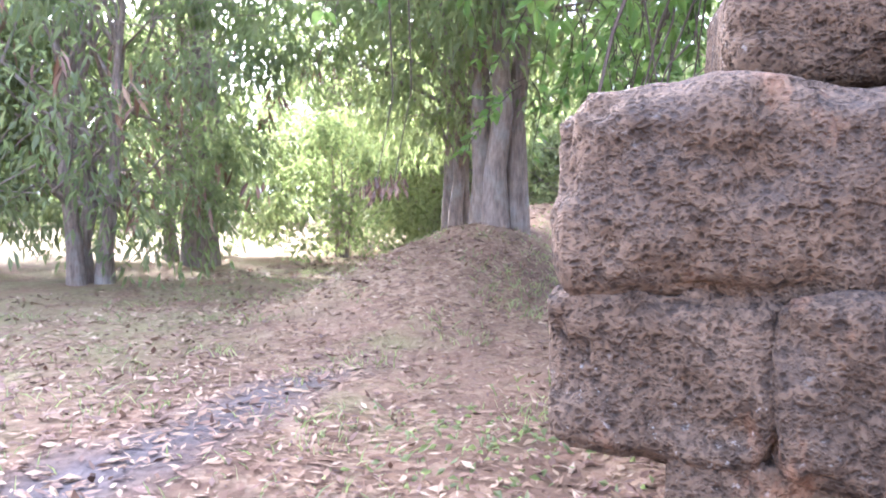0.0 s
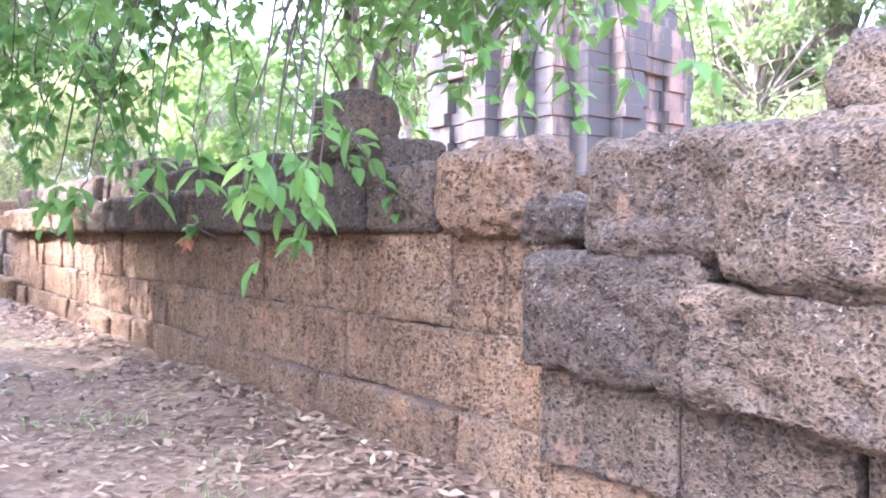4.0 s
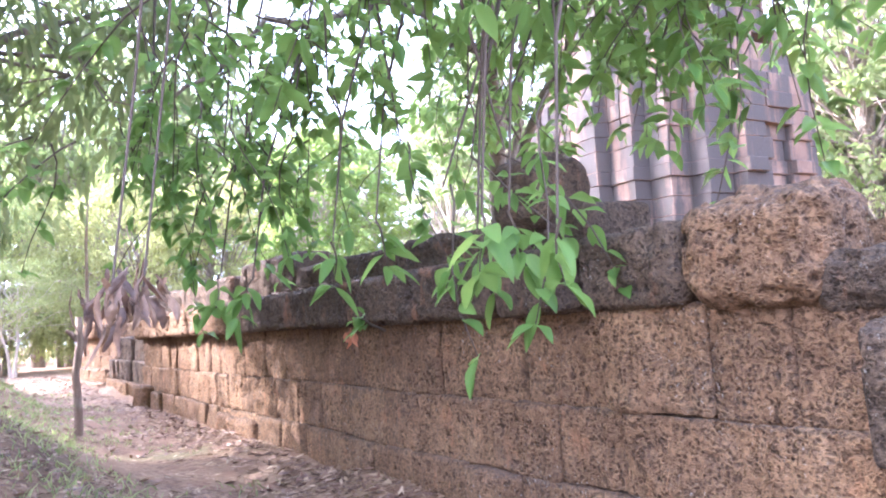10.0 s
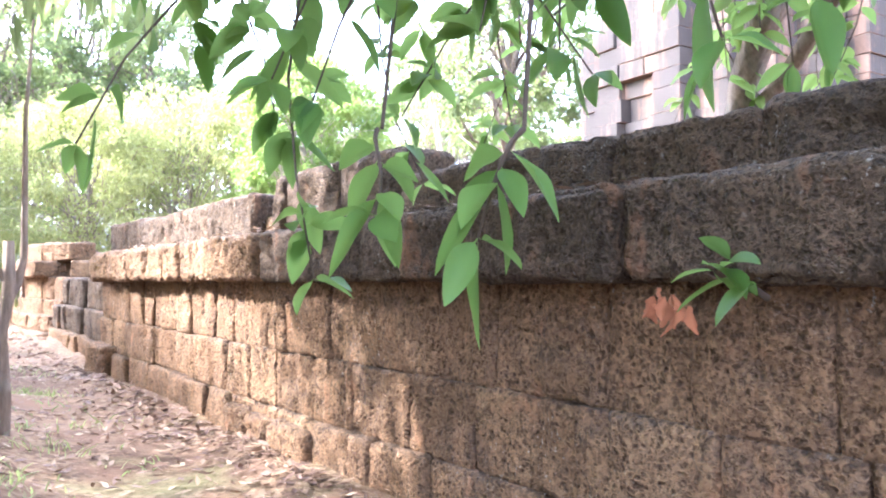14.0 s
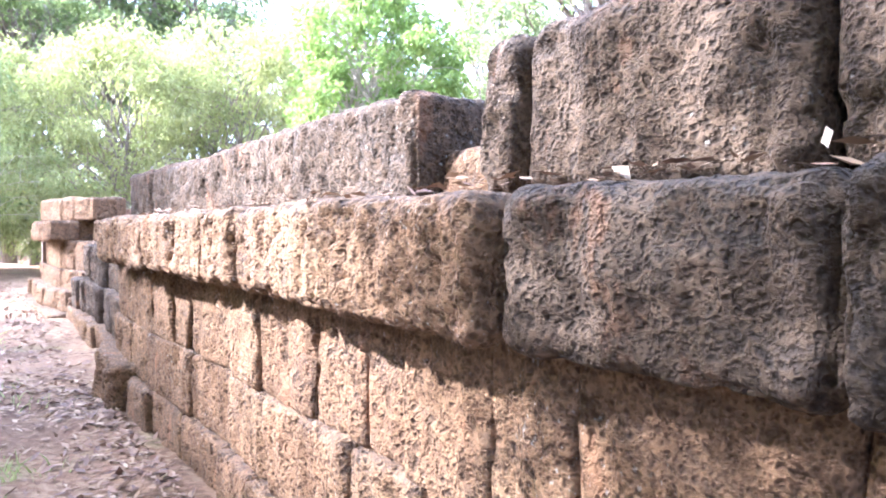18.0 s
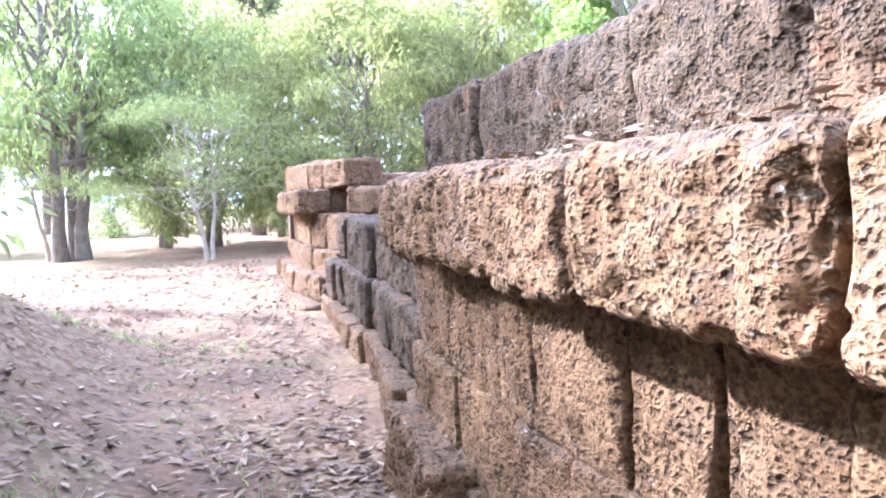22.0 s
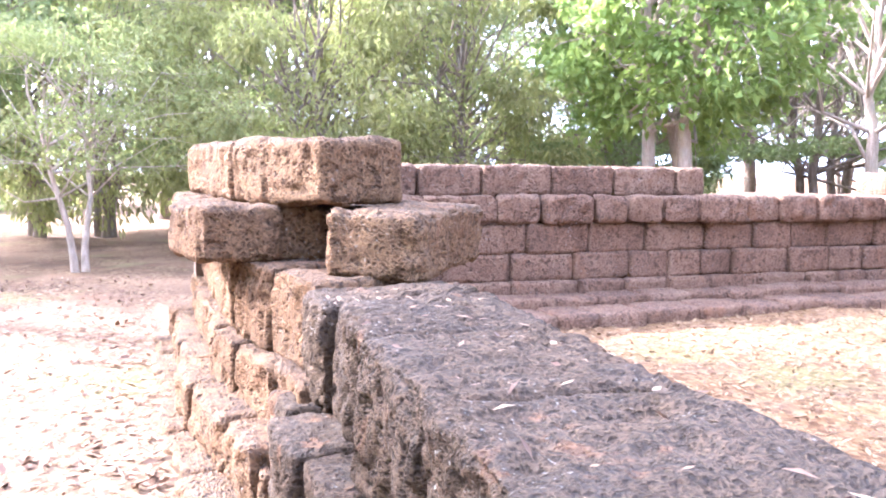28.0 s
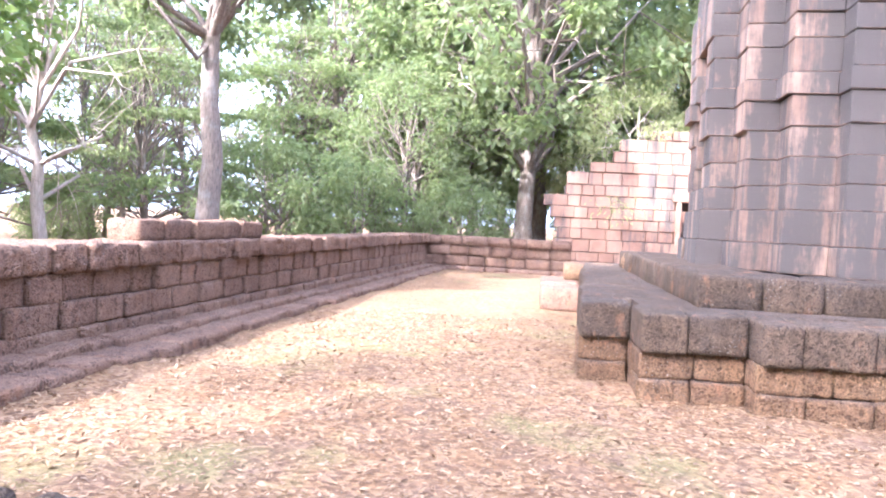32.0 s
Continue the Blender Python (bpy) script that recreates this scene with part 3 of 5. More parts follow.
# footing that stands out at the foot
lay_course(W, 11.9, 13.6, -0.2, 0.30, lambda y: face(y) - 0.15, 0.4, (0.5, 0.8), 17, LATERITE, 0.028, 0.04, 0.07, 0.026, 0.02)
lay_course(W, 18.1, 19.3, -0.2, 0.46, lambda y: face(y) - 0.17, 0.4, (1.3, 1.4), 18, LATERITE, 0.024, 0.03, 0.06, 0.03, 0.03)
# inner half of the wall
for z0, z1, s in ((0.2, 0.81, 21), (0.81, 1.30, 22), (1.30, 1.70, 23)):
    lay_course(W, 2.9, Y_END, z0, z1, lambda y: 0.55, 0.42, (0.7, 1.1), s, LATERITE, 0.12, 0.03)
# ridge stones on top
lay_course(W, 6.4, 11.2, 1.72, 2.02, lambda y: 0.22, 0.55, (0.6, 1.0), 31, LATERITE_DARK, 0.024, 0.04, 0.06, 0.024)
lay_course(W, 11.2, 13.2, 1.72, 2.24, lambda y: 0.16, 0.55, (0.8, 1.1), 32, LATERITE_DARK, 0.019, 0.05, 0.09, 0.024)
lay_course(W, 13.2, 13.5, 1.72, 1.92, lambda y: 0.25, 0.45, (0.3, 0.4), 34, LATERITE, 0.03, 0.03)
lay_course(W, 13.5, 17.55, 1.72, 2.13, lambda y: 0.13, 0.54, (0.8, 1.4), 33, LATERITE_DARK, 0.017, 0.02, 0.045, 0.02)
lay_course(W, 17.55, 19.65, 1.72, 2.20, lambda y: 0.25, 0.50, (0.8, 1.3), 35, LATERITE_DARK, 0.017, 0.02, 0.045, 0.02)
single(W, "ridge_stone", 0.36, 7.0, 2.14, 0.50, 0.56, 0.50, 41, LATERITE_DARK, 15, corner=0.14)
# southern end, uncoped and tumbled
lay_course(W, 2.2, 4.6, -0.25, 0.30, lambda y: face(y) - 0.10, 0.50, (0.6, 1.0), 51, LATERITE, 0.03, 0.03)
lay_course(W, 2.2, 4.6, 0.30, 0.74, lambda y: face(y) - 0.12, 0.50, (0.6, 1.0), 52, LATERITE_DARK, 0.028, 0.03)
lay_course(W, 5.55, 6.3, 1.36, 1.76, lambda y: face(y) - 0.08, 0.66, (0.75, 0.9), 54, LATERITE_DARK, 0.024, 0.03, 0.06, 0.024)
single(W, "laterite_block", 0.20, 5.18, 1.59, 0.56, 0.72, 0.54, 67, LATERITE, 3, corner=0.16, rough=0.034)
single(W, "laterite_block", 0.30, 4.68, 1.42, 0.60, 0.5, 0.26, 68, LATERITE_DARK, -4, corner=0.09, rough=0.03)
for n, (x, y, z, w, l, h, rz) in enumerate((
        (-0.12, 2.55, 0.93, 0.56, 0.72, 0.40, 0), (0.46, 2.50, 0.93, 0.60, 0.70, 0.40, 2), (0.02, 3.32, 0.94, 0.62, 0.80, 0.42, -2), (0.06, 4.15, 1.00, 0.6, 0.86, 0.50, 1),
        (0.12, 2.55, 1.38, 1.06, 0.76, 0.50, 3), (0.03, 3.27, 1.43, 0.74, 0.66, 0.54, -3), (0.10, 3.92, 1.50, 0.70, 0.66, 0.48, 3),
        (0.42, 2.92, 1.86, 0.86, 0.98, 0.36, 5), (0.95, 2.6, 1.2, 0.45, 0.7, 0.7, 0), (0.75, 2.5, 0.45, 0.8, 0.5, 0.6, 0))):
    single(W, "laterite_block", x, y, z, w + 0.02, l + 0.05, h + 0.04, 55 + n, LATERITE_DARK, rz, corner=0.14 if z > 1.8 else 0.11 if z > 1.3 else 0.05, rough=0.028)

# lowered stretch, coping gone
low = lambda y: 0.02 + 0.16 * float(step(19.0, 22.0, np.array(y)))
lay_course(W, Y_END, 25.7, -0.15, 0.36, lambda y: low(y) + 0.02, 0.85, (0.6, 1.0), 71, LATERITE, 0.035, 0.05, 0.04, 0.024)
lay_course(W, Y_END, 25.7, 0.36, 0.84, lambda y: low(y) + 0.14, 0.85, (0.5, 0.8), 72, LATERITE_DARK, 0.026, 0.05, 0.035, 0.024, 0.022)
lay_course(W, Y_END, 25.65, 0.84, 1.42, lambda y: low(y) + 0.24 + 0.12 * float(step(22.8, 25.0, np.array(y))), 0.86, (0.55, 1.1), 73, LATERITE_DARK, 0.0165, 0.03, 0.055, 0.032, 0.022, slump=0.035)

# corner pile
lay_course(W, 25.4, 30.2, -0.1, 0.50, lambda y: 0.08 + 0.16 * (1 - float(step(25.6, 27.2, y))), 0.7, (0.5, 0.9), 81, LATERITE, 0.03, 0.05, 0.04, 0.02, 0.008)
lay_course(W, 25.4, 30.2, 0.50, 0.92, lambda y: 0.17 + 0.24 * (1 - float(step(25.6, 27.2, y))), 0.7, (0.55, 0.9), 82, LATERITE, 0.024, 0.015, 0.03, 0.024, 0.008)
lay_course(W, 25.65, 30.2, 0.92, 1.43, lambda y: 0.27 + 0.27 * (1 - float(step(25.6, 27.2, y))), 0.7, (0.5, 0.85), 83, LATERITE, 0.02, 0.012, 0.03, 0.024, 0.008)
for n, (x, y, w, l) in enumerate(((0.24, 26.98, 0.56, 0.84), (0.42, 27.75, 0.90, 0.75), (0.44, 28.5, 0.92, 0.75), (0.46, 29.3, 0.95, 0.8))):
    single(W, "coping_block", x, y, 1.62, w, l, 0.38, 90 + n, LATERITE, rz=3 + 9 * (n == 0), cell=0.02, corner=0.06)
single(W, "coping_block", 0.92, 26.98, 1.61, 0.84, 0.66, 0.38, 94, LATERITE, rz=-4, cell=0.026)
for n, (y, l, x) in enumerate(((26.82, 1.12, 0.84), (27.58, 0.30, 0.62), (28.15, 0.85, 0.58), (28.95, 0.7, 0.5))):
    single(W, "ridge_stone", x, y, 2.03, 0.66, l, 0.44, 95 + n, LATERITE, rz=8 + 15 * (n == 0), cell=0.02, corner=0.055)
single(W, "fallen_coping_block", 1.36, 26.26, 1.61, 0.60, 1.42, 0.40, 99, LATERITE, rz=-38, ry=2, cell=0.02, corner=0.05)
lay_course(W, 25.3, 30.4, -0.3, 0.24, lambda y: -0.24 + 0.20 * (1 - float(step(25.2, 27.4, y))), 0.6, (0.6, 1.0), 84, LATERITE, 0.028, 0.03, 0.07, 0.03, 0.008, name="footing_block")
lay_course(W, 25.5, 30.3, 0.24, 0.58, lambda y: -0.04 + 0.18 * (1 - float(step(25.4, 27.4, y))), 0.5, (0.5, 0.9), 85, LATERITE, 0.026, 0.03, 0.06, 0.028, 0.008, name="footing_block")

# north wall, seen from inside
wall_north = thing("wall_north", "red-brown laterite enclosure wall of coursed blocks", "wall", kind="structure")
N = wall_north
NX1 = 28.5
north = lambda x: 29.42 - 0.055 * (x - 4)
v, f = box_grid(1, 1, 1)
core = v * np.array([NX1 / 2 - 0.2, 0.16, 0.8]) + (NX1 / 2, 0, 0.65)
core[:, 1] += 29.42 - 0.055 * (core[:, 0] - 4) + 0.40
part("rubble_core", mesh_of("rubble_core", core, f, CORE, False), N)
lay_course(N, 0.6, NX1, 0.42, 0.64, lambda x: north(x) - 0.42, 0.6, (0.45, 0.9), 120, LATERITE_RED, 0.06, 0.05, 0.04, 0.022, along="x")
lay_course(N, 0.6, NX1, 0.15, 0.54, lambda x: north(x) - 0.90, 1.1, (0.4, 0.8), 121, LATERITE_RED, 0.06, 0.06, 0.05, 0.026, along="x")
lay_course(N, 0.6, NX1, 0.50, 0.78, lambda x: north(x) - 0.10, 0.5, (0.45, 0.9), 122, LATERITE_RED, 0.05, 0.03, along="x")
lay_course(N, 0.6, NX1, 0.78, 1.10, lambda x: north(x) - 0.02, 0.5, (0.45, 0.9), 123, LATERITE_RED, 0.05, 0.03, along="x")
lay_course(N, 0.6, NX1, 1.10, 1.45, lambda x: north(x), 0.5, (0.45, 0.9), 124, LATERITE_RED, 0.05, 0.03, along="x")
lay_course(N, 0.6, NX1, 1.45, 1.78, lambda x: north(x) - 0.12, 0.85, (0.35, 0.75), 125, LATERITE_RED, 0.04, 0.06, 0.065, 0.03, along="x")
lay_course(N, 1.6, 6.3, 1.77, 2.12, lambda x: north(x) + 0.08, 0.5, (0.7, 1.15), 126, LATERITE_RED, 0.04, 0.03, 0.04, 0.024, along="x")
lay_course(N, 9.2, 13.4, 1.77, 2.08, lambda x: north(x) + 0.08, 0.5, (0.7, 1.15), 127, LATERITE_RED, 0.06, 0.03, 0.05, 0.026, along="x")

# east wall, low and far
wall_east = thing("wall_east", "low laterite enclosure wall beside the gatehouse", "wall", kind="structure")
for z0, z1, s, o in ((0.2, 0.6, 131, -0.2), (0.6, 1.0, 132, 0), (1.0, 1.4, 133, 0), (1.4, 1.75, 134, -0.08)):
    lay_course(wall_east, 22.5, 28.4, z0, z1, lambda y: 28.6 + o, 0.7, (0.6, 1.0), s, LATERITE_RED, 0.16, 0.04)
    lay_course(wall_east, -6.0, 4.0, z0, z1, lambda y: 29.6 + o, 0.7, (0.8, 1.2), s + 10, LATERITE_RED, 0.2, 0.04)
# south wall closes the court
wall_south = thing("wall_south", "laterite enclosure wall", "wall", kind="structure")
for z0, z1, s in ((0.2, 0.8, 151), (0.8, 1.4, 152)):
    lay_course(wall_south, 2.0, 29.0, z0, z1, lambda x: 1.8 - 0.2 * (x - 2), 0.6, (0.9, 1.4), s, LATERITE_RED, 0.25, 0.04, along="x")


# ---- sandstone tower ----
def stone(sx, sy, sz, r=0.025):
    """A dressed block with chamfered edges: verts round its middle, faces."""
    h = np.array([sx, sy, sz]) / 2
    vs, fs = [], []
    for sgx in (-1, 1):
        for sgy in (-1, 1):
            for sgz in (-1, 1):
                c = np.array([sgx, sgy, sgz])
                for ax in range(3):
                    q = c * (h - r)
                    q[ax] = c[ax] * h[ax]
                    vs.append(q)
    vs = np.array(vs)
    idx = lambda a, b, c, ax: ((a * 2 + b) * 2 + c) * 3 + ax
    for s in (0, 1):
        fs.append([idx(s, 0, 0, 0), idx(s, 1, 0, 0), idx(s, 1, 1, 0), idx(s, 0, 1, 0)][:: 1 if s else -1])
        fs.append([idx(0, s, 0, 1), idx(1, s, 0, 1), idx(1, s, 1, 1), idx(0, s, 1, 1)][:: -1 if s else 1])
        fs.append([idx(0, 0, s, 2), idx(1, 0, s, 2), idx(1, 1, s, 2), idx(0, 1, s, 2)][:: 1 if s else -1])
        for t in (0, 1):
            fs.append([idx(s, t, 0, 0), idx(s, t, 1, 0), idx(s, t, 1, 1), idx(s, t, 0, 1)])
            fs.append([idx(s, 0, t, 0), idx(s, 1, t, 0), idx(s, 1, t, 2), idx(s, 0, t, 2)])
            fs.append([idx(0, s, t, 1), idx(1, s, t, 1), idx(1, s, t, 2), idx(0, s, t, 2)])
            for u in (0, 1):
                fs.append([idx(s, t, u, 0), idx(s, t, u, 1), idx(s, t, u, 2)])
    return vs, fs


def redent(w):
    """Plan of a tower with stepped corners, half-width w: runs (x0, y0, x1, y1) anticlockwise, for the side that faces -y."""
    a, b, c = w * 0.36, w * 0.60, w * 0.80
    return [(-c, -c, -b, -c), (-b, -c * 1.08, -b, -c), (-b, -w * 0.95, -a, -w * 0.95), (-a, -w * 1.08, a, -w * 1.08), (a, -w * 0.95, b, -w * 0.95), (b, -c, c, -c)]


TX, TY, TZ = 13.6, 17.42, 1.75
tower = thing("temple_tower", "tall redented sandstone tower with black algae streaks", "tower", at=(TX, TY, 0.4))
tower.rotation_euler[2] = radians(-3.2)
rt = random.Random(5)
rest, laid = Heap(), 0
z = TZ
prof = [(0.0, 3.24), (0.45, 3.22), (0.8, 3.16), (1.15, 3.12), (1.3, 3.1), (2.62, 3.09), (2.68, 3.14), (3.05, 3.14), (3.12, 3.08), (4.8, 3.05), (5.1, 2.75), (6.4, 2.62), (6.7, 2.42), (7.8, 2.35), (8.1, 2.12), (9.3, 2.05), (9.6, 1.85), (10.8, 1.7), (11.1, 1.45), (12.2, 1.3), (12.5, 1.0), (13.6, 0.98), (14.6, 0.8)]
hz = 0.0
while hz < 14.2:
    ch = rt.uniform(0.30, 0.52)
    half = np.interp(hz + ch / 2, [p for p, _ in prof], [w for _, w in prof]) * np.interp(hz, [0.0, 5.0, 8.0], [1.04, 1.10, 1.04])
    for side in range(4):
        turn = Matrix.Rotation(side * math.pi / 2, 3, "Z")
        for k, (x0, y0, x1, y1) in enumerate(redent(half)):
            if x0 == x1:
                continue
            run = x1 - x0
            n = max(1, int(round(run / 0.85)))
            cuts = [0] + sorted((i + rt.uniform(-0.2, 0.2)) / n for i in range(1, n)) + [1]
            for c0, c1 in zip(cuts, cuts[1:]):
                if hz > 5.5 and rt.random() < 0.05:
                    continue
                length, deep = run * (c1 - c0) - 0.005, 0.7
                # shallow false door in the middle of each side
                inset = 0.22 if k == 3 and 1.0 < hz < 3.6 and 0.2 < (c0 + c1) / 2 < 0.8 else 0.0
                vs, fs = stone(length, deep, ch - 0.004, 0.014)
                at = Vector((x0 + run * (c0 + c1) / 2, y0 + deep / 2 + inset + rt.uniform(-0.04, 0.04), TZ - 0.4 + hz + ch / 2))
                if laid < 300 and side in (0, 3) and 0.9 < hz:
                    laid += 1
                    me = mesh_of("stone_block", vs, fs, SANDSTONE, False)
                    m = turn.to_4x4() @ Matrix.Translation(at)
                    part("stone_block", me, tower, m=m)
                else:
                    q = np.array([turn @ (Vector(p) + at) for p in vs])
                    rest.add(q, fs)
    hz += ch
part("upper_masonry", mesh_of("upper_masonry", rest.v, rest.f, SANDSTONE, False), tower, kind="stuff")
cv, cf = box_grid(1, 1, 1)
# cores behind the joints, with the inner shade in their colour
part("core", mesh_of("core", cv * np.array([2.3, 2.3, 3.8]) + (0, 0, 3.9), cf, INSIDE_SHADE, False), tower)
part("upper_core", mesh_of("upper_core", cv * np.array([1.0, 1.0, 3.4]) + (0, 0, 10.6), cf, INSIDE_SHADE, False), tower)

platform = thing("tower_platform", "stepped laterite and sandstone platform under the tower", "platform", at=(TX, 17.1, 0.3))
PH = 6.0
pr = random.Random(8)
# far sides, and the tier that carries the tower
for z0, z1, w, sides in ((0.0, 0.38, PH, (0, 1)), (0.38, 0.70, PH - 0.1, (0, 1)), (0.70, 1.12, PH, (0, 1)), (1.05, 1.5, PH - 1.3, (0, 1, 2, 3))):
    for side in sides:
        turn = Matrix.Rotation(side * math.pi / 2, 4, "Z")
        x = -w
        while x < w - 0.2:
            length = min(pr.uniform(0.5, 0.9), w - x)
            near = side in (2, 3)
            me = block_mesh("platform_block", length - 0.01, 1.2, z1 - z0, LATERITE_DARK if near else LATERITE, 0.09 if near else 0.3, 0.018, 0.045, int(z0 * 100) + side * 50 + int((x + w) * 10))
            part("platform_block", me, platform, m=turn @ Matrix.Translation((x + length / 2, -w + 0.6 + pr.uniform(-0.03, 0.03), (z0 + z1) / 2 - 0.02)))
            x += length
# near sides, with stepped corners
for n, (z0, z1, o, mt) in enumerate(((-0.1, 0.36, 0.0, LATERITE), (0.36, 0.66, 0.05, LATERITE), (0.66, 1.09, -0.05, LATERITE_DARK))):
    look_of = dict(material=mt, cell=0.045, jitter=0.03, corner=0.022 + 0.02 * (n == 2), rough=0.014, name="platform_block")
    lay_course(platform, -6.0, 4.36, z0, z1, lambda y: 7.42 - TX + o, 0.95, (0.5, 0.9), 310 + n, **look_of)
    lay_course(platform, 4.36, 5.5, z0, z1, lambda y: 7.86 - TX + o, 0.95, (0.5, 0.65), 320 + n, **look_of)
    lay_course(platform, 5.5, 6.1, z0, z1, lambda y: 8.75 - TX + o, 0.95, (0.6, 0.7), 330 + n, **look_of)
    lay_course(platform, 9.6 - TX, 6.0, z0, z1, lambda x: 5.13 - o - 0.062 * (x + 4.8), 0.95, (0.6, 0.95), 340 + n, along="x", **look_of)
part("fill", mesh_of("fill", cv * np.array([PH - 0.75, PH - 0.6, 0.54]) + (0.1, 0, 0.54), cf, LATERITE_DARK, False), platform)
stair = thing("platform_step", "low laterite step block beside the tower platform", "step", at=(18.2, 23.2, 0.4))
for n in range(3):
    me = block_mesh("step_block", 1.2, 0.9, 0.62 - 0.1 * (n == 0), LATERITE_RED, 0.09, 0.02, 0.05, 300 + n)
    part("step_block", me, stair, m=pose(n * 1.2 - 1.2, 0, 0.27))

# ---- gatehouse ----
gate = thing("gatehouse", "ruined red sandstone gatehouse with a stone-framed doorway", "gatehouse", at=(33.0, 14, 0.4))
rg = random.Random(12)
tops = lambda y: np.interp(y, [-8.5, -8, -4.2, -2, 1.6, 6.3, 6.5, 8.8, 8.95], [5.0, 6.4, 9.6, 7.4, 5.8, 5.7, 4.9, 4.0, 2.8])
hz = 0.0
rest = Heap()
count = 0
while hz < 9.9:
    ch = rg.uniform(0.38, 0.56)
    y = -8.5
    while y < 8.9:
        length = rg.uniform(0.45, 1.15)
        mid = y + length / 2
        if hz < tops(mid) + rg.uniform(-0.35, 0.25) and not (2.8 < mid < 3.9 and 0.8 < hz < 2.9):
            vs, fs = stone(0.8, length - 0.012, ch - 0.012, 0.02)
            at = (rg.uniform(-0.06, 0.06), mid, hz + ch / 2)
            if count < 260 and mid > -1:
                count += 1
                part("stone_block", mesh_of("stone_block", vs, fs, SANDSTONE_RED, False), gate, m=pose(*at))
            else:
                rest.add(np.array(vs) + at, fs)
        y += length
    hz += ch
part("rear_masonry", mesh_of("rear_masonry", rest.v, rest.f, SANDSTONE_RED, False), gate, kind="stuff")
for nm, sy, sz, y, zz in (("door_jamb", 0.22, 2.2, 2.82, 2.1), ("door_jamb", 0.22, 2.2, 3.98, 2.1), ("lintel", 1.7, 0.36, 3.4, 3.36), ("door_sill", 1.5, 0.24, 3.4, 0.94)):
    vs, fs = stone(0.95, sy, sz, 0.03)
    part(nm, mesh_of(nm, np.array(vs) + (-0.1, y, zz), fs, SANDSTONE_RED, False), gate)
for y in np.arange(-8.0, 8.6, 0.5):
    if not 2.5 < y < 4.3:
        part("backing", mesh_of("backing", cv * np.array([0.3, 0.25, tops(y) / 2 - 0.2]) + (0.35, y, tops(y) / 2 - 0.2), cf, INSIDE_SHADE, False), gate)
# solid dark box in place of the shade inside the doorway
part("passage", mesh_of("passage", cv * np.array([1.5, 0.9, 1.6]) + (2.0, 3.4, 1.6), cf, INSIDE_SHADE, False), gate)


# ---- trees ----
def make_tree(name, label, seed, height, crown_r, crown_z, trunk_r, leaf, n_leaves, leaf_mat, bark, trunks=1, clumps=26, flat=0.75, clump_r=None, droop=0.3, lean=0.0, shape="round", bare=0, split=False, spread=2.5):
    """A tree at the origin: tapered trunk with limbs, and a crown of leaf clumps with gaps."""
    r = np.random.default_rng(seed)
    t = thing(name, label, "tree", group="trees round the temple")
    centres = []
    for k in range(clumps):
        a = k * 2.399 + r.uniform(-0.4, 0.4)
        u = (k + 0.5) / clumps
        zz = crown_z + (height - crown_z) * u
        if shape == "round":
            rad = crown_r * math.sqrt(max(0.05, 1 - (2 * u - 0.9) ** 2 * 0.85)) * r.uniform(0.45, 1.0)
        elif shape == "layers":
            lay = k % 5
            rad = crown_r * (1 - 0.13 * lay) * math.sqrt(r.uniform(0.05, 1.0))
            zz = crown_z + (height - crown_z) * (lay + r.uniform(-0.12, 0.12)) / 4.2
        elif shape == "flat":
            rad = crown_r * r.uniform(0.3, 1.0)
            zz = crown_z + (height - crown_z) * r.uniform(0.2, 1) * (1 - 0.4 * (rad / crown_r))
        else:
            rad = crown_r * (1 - 0.75 * u) * r.uniform(0.4, 1.0)
        centres.append((rad * math.cos(a), rad * math.sin(a), zz))
    centres = np.array(centres)
    wood = Heap()
    tops = []
    for k in range(trunks):
        a = k * 2.2 + r.uniform(0, 1)
        foot = np.array([math.cos(a), math.sin(a), 0]) * (trunk_r * 1.6 if trunks > 1 else 0)
        top = np.array([lean + foot[0] * spread, foot[1] * spread, crown_z + (height - crown_z) * 0.62])
        ss = np.linspace(0, 1, 9)
        pts = [foot * (1 - s) + top * s + np.array([r.normal() * 0.12, r.normal() * 0.12, 0]) * (0 < s) * height * 0.05 for s in ss]
        pts[0] = pts[0] + (0, 0, -0.4)
        rad = [trunk_r * (1.0 - 0.78 * s) * (1.35 if s == 0 else 1) for s in ss]
        wood.add(*bent_tube(pts, rad, 9))
        tops.append(pts)
    part("trunk", mesh_of("trunk", wood.v, wood.f, bark), t)
    limbs = Heap()
    for k, c in enumerate(centres):
        pts = tops[k % trunks]
        s = min(7, max(2, int(round(8 * 0.8 * max(c[2] - 0.35 * (c[2] - crown_z), crown_z) / (crown_z + (height - crown_z) * 0.62)))))
        a = np.array(pts[s])
        b = c * np.array([0.9, 0.9, 1]) - (0, 0, 0.1)
        m1 = a * 0.6 + b * 0.4 + np.array([0, 0, 0.10 * height * r.uniform(-0.1, 0.6)]) + r.normal(size=3) * 0.04 * height
        m2 = a * 0.25 + b * 0.75 + np.array([0, 0, 0.05 * height]) + r.normal(size=3) * 0.03 * height
        r0 = trunk_r * 0.34
        if split:
            limbs = Heap()
        limbs.add(*bent_tube([a, m1, m2, b], [r0, r0 * 0.6, r0 * 0.32, r0 * 0.12], 5))
        for _ in range(3 + bare):
            e = b + r.normal(size=3) * crown_r * 0.22
            limbs.add(*bent_tube([m2, (m2 + e) / 2 + r.normal(size=3) * 0.05 * crown_r, e], [r0 * 0.25, r0 * 0.16, r0 * 0.05], 4))
        if split:
            part("limb", mesh_of("limb", limbs.v, limbs.f, bark), t)
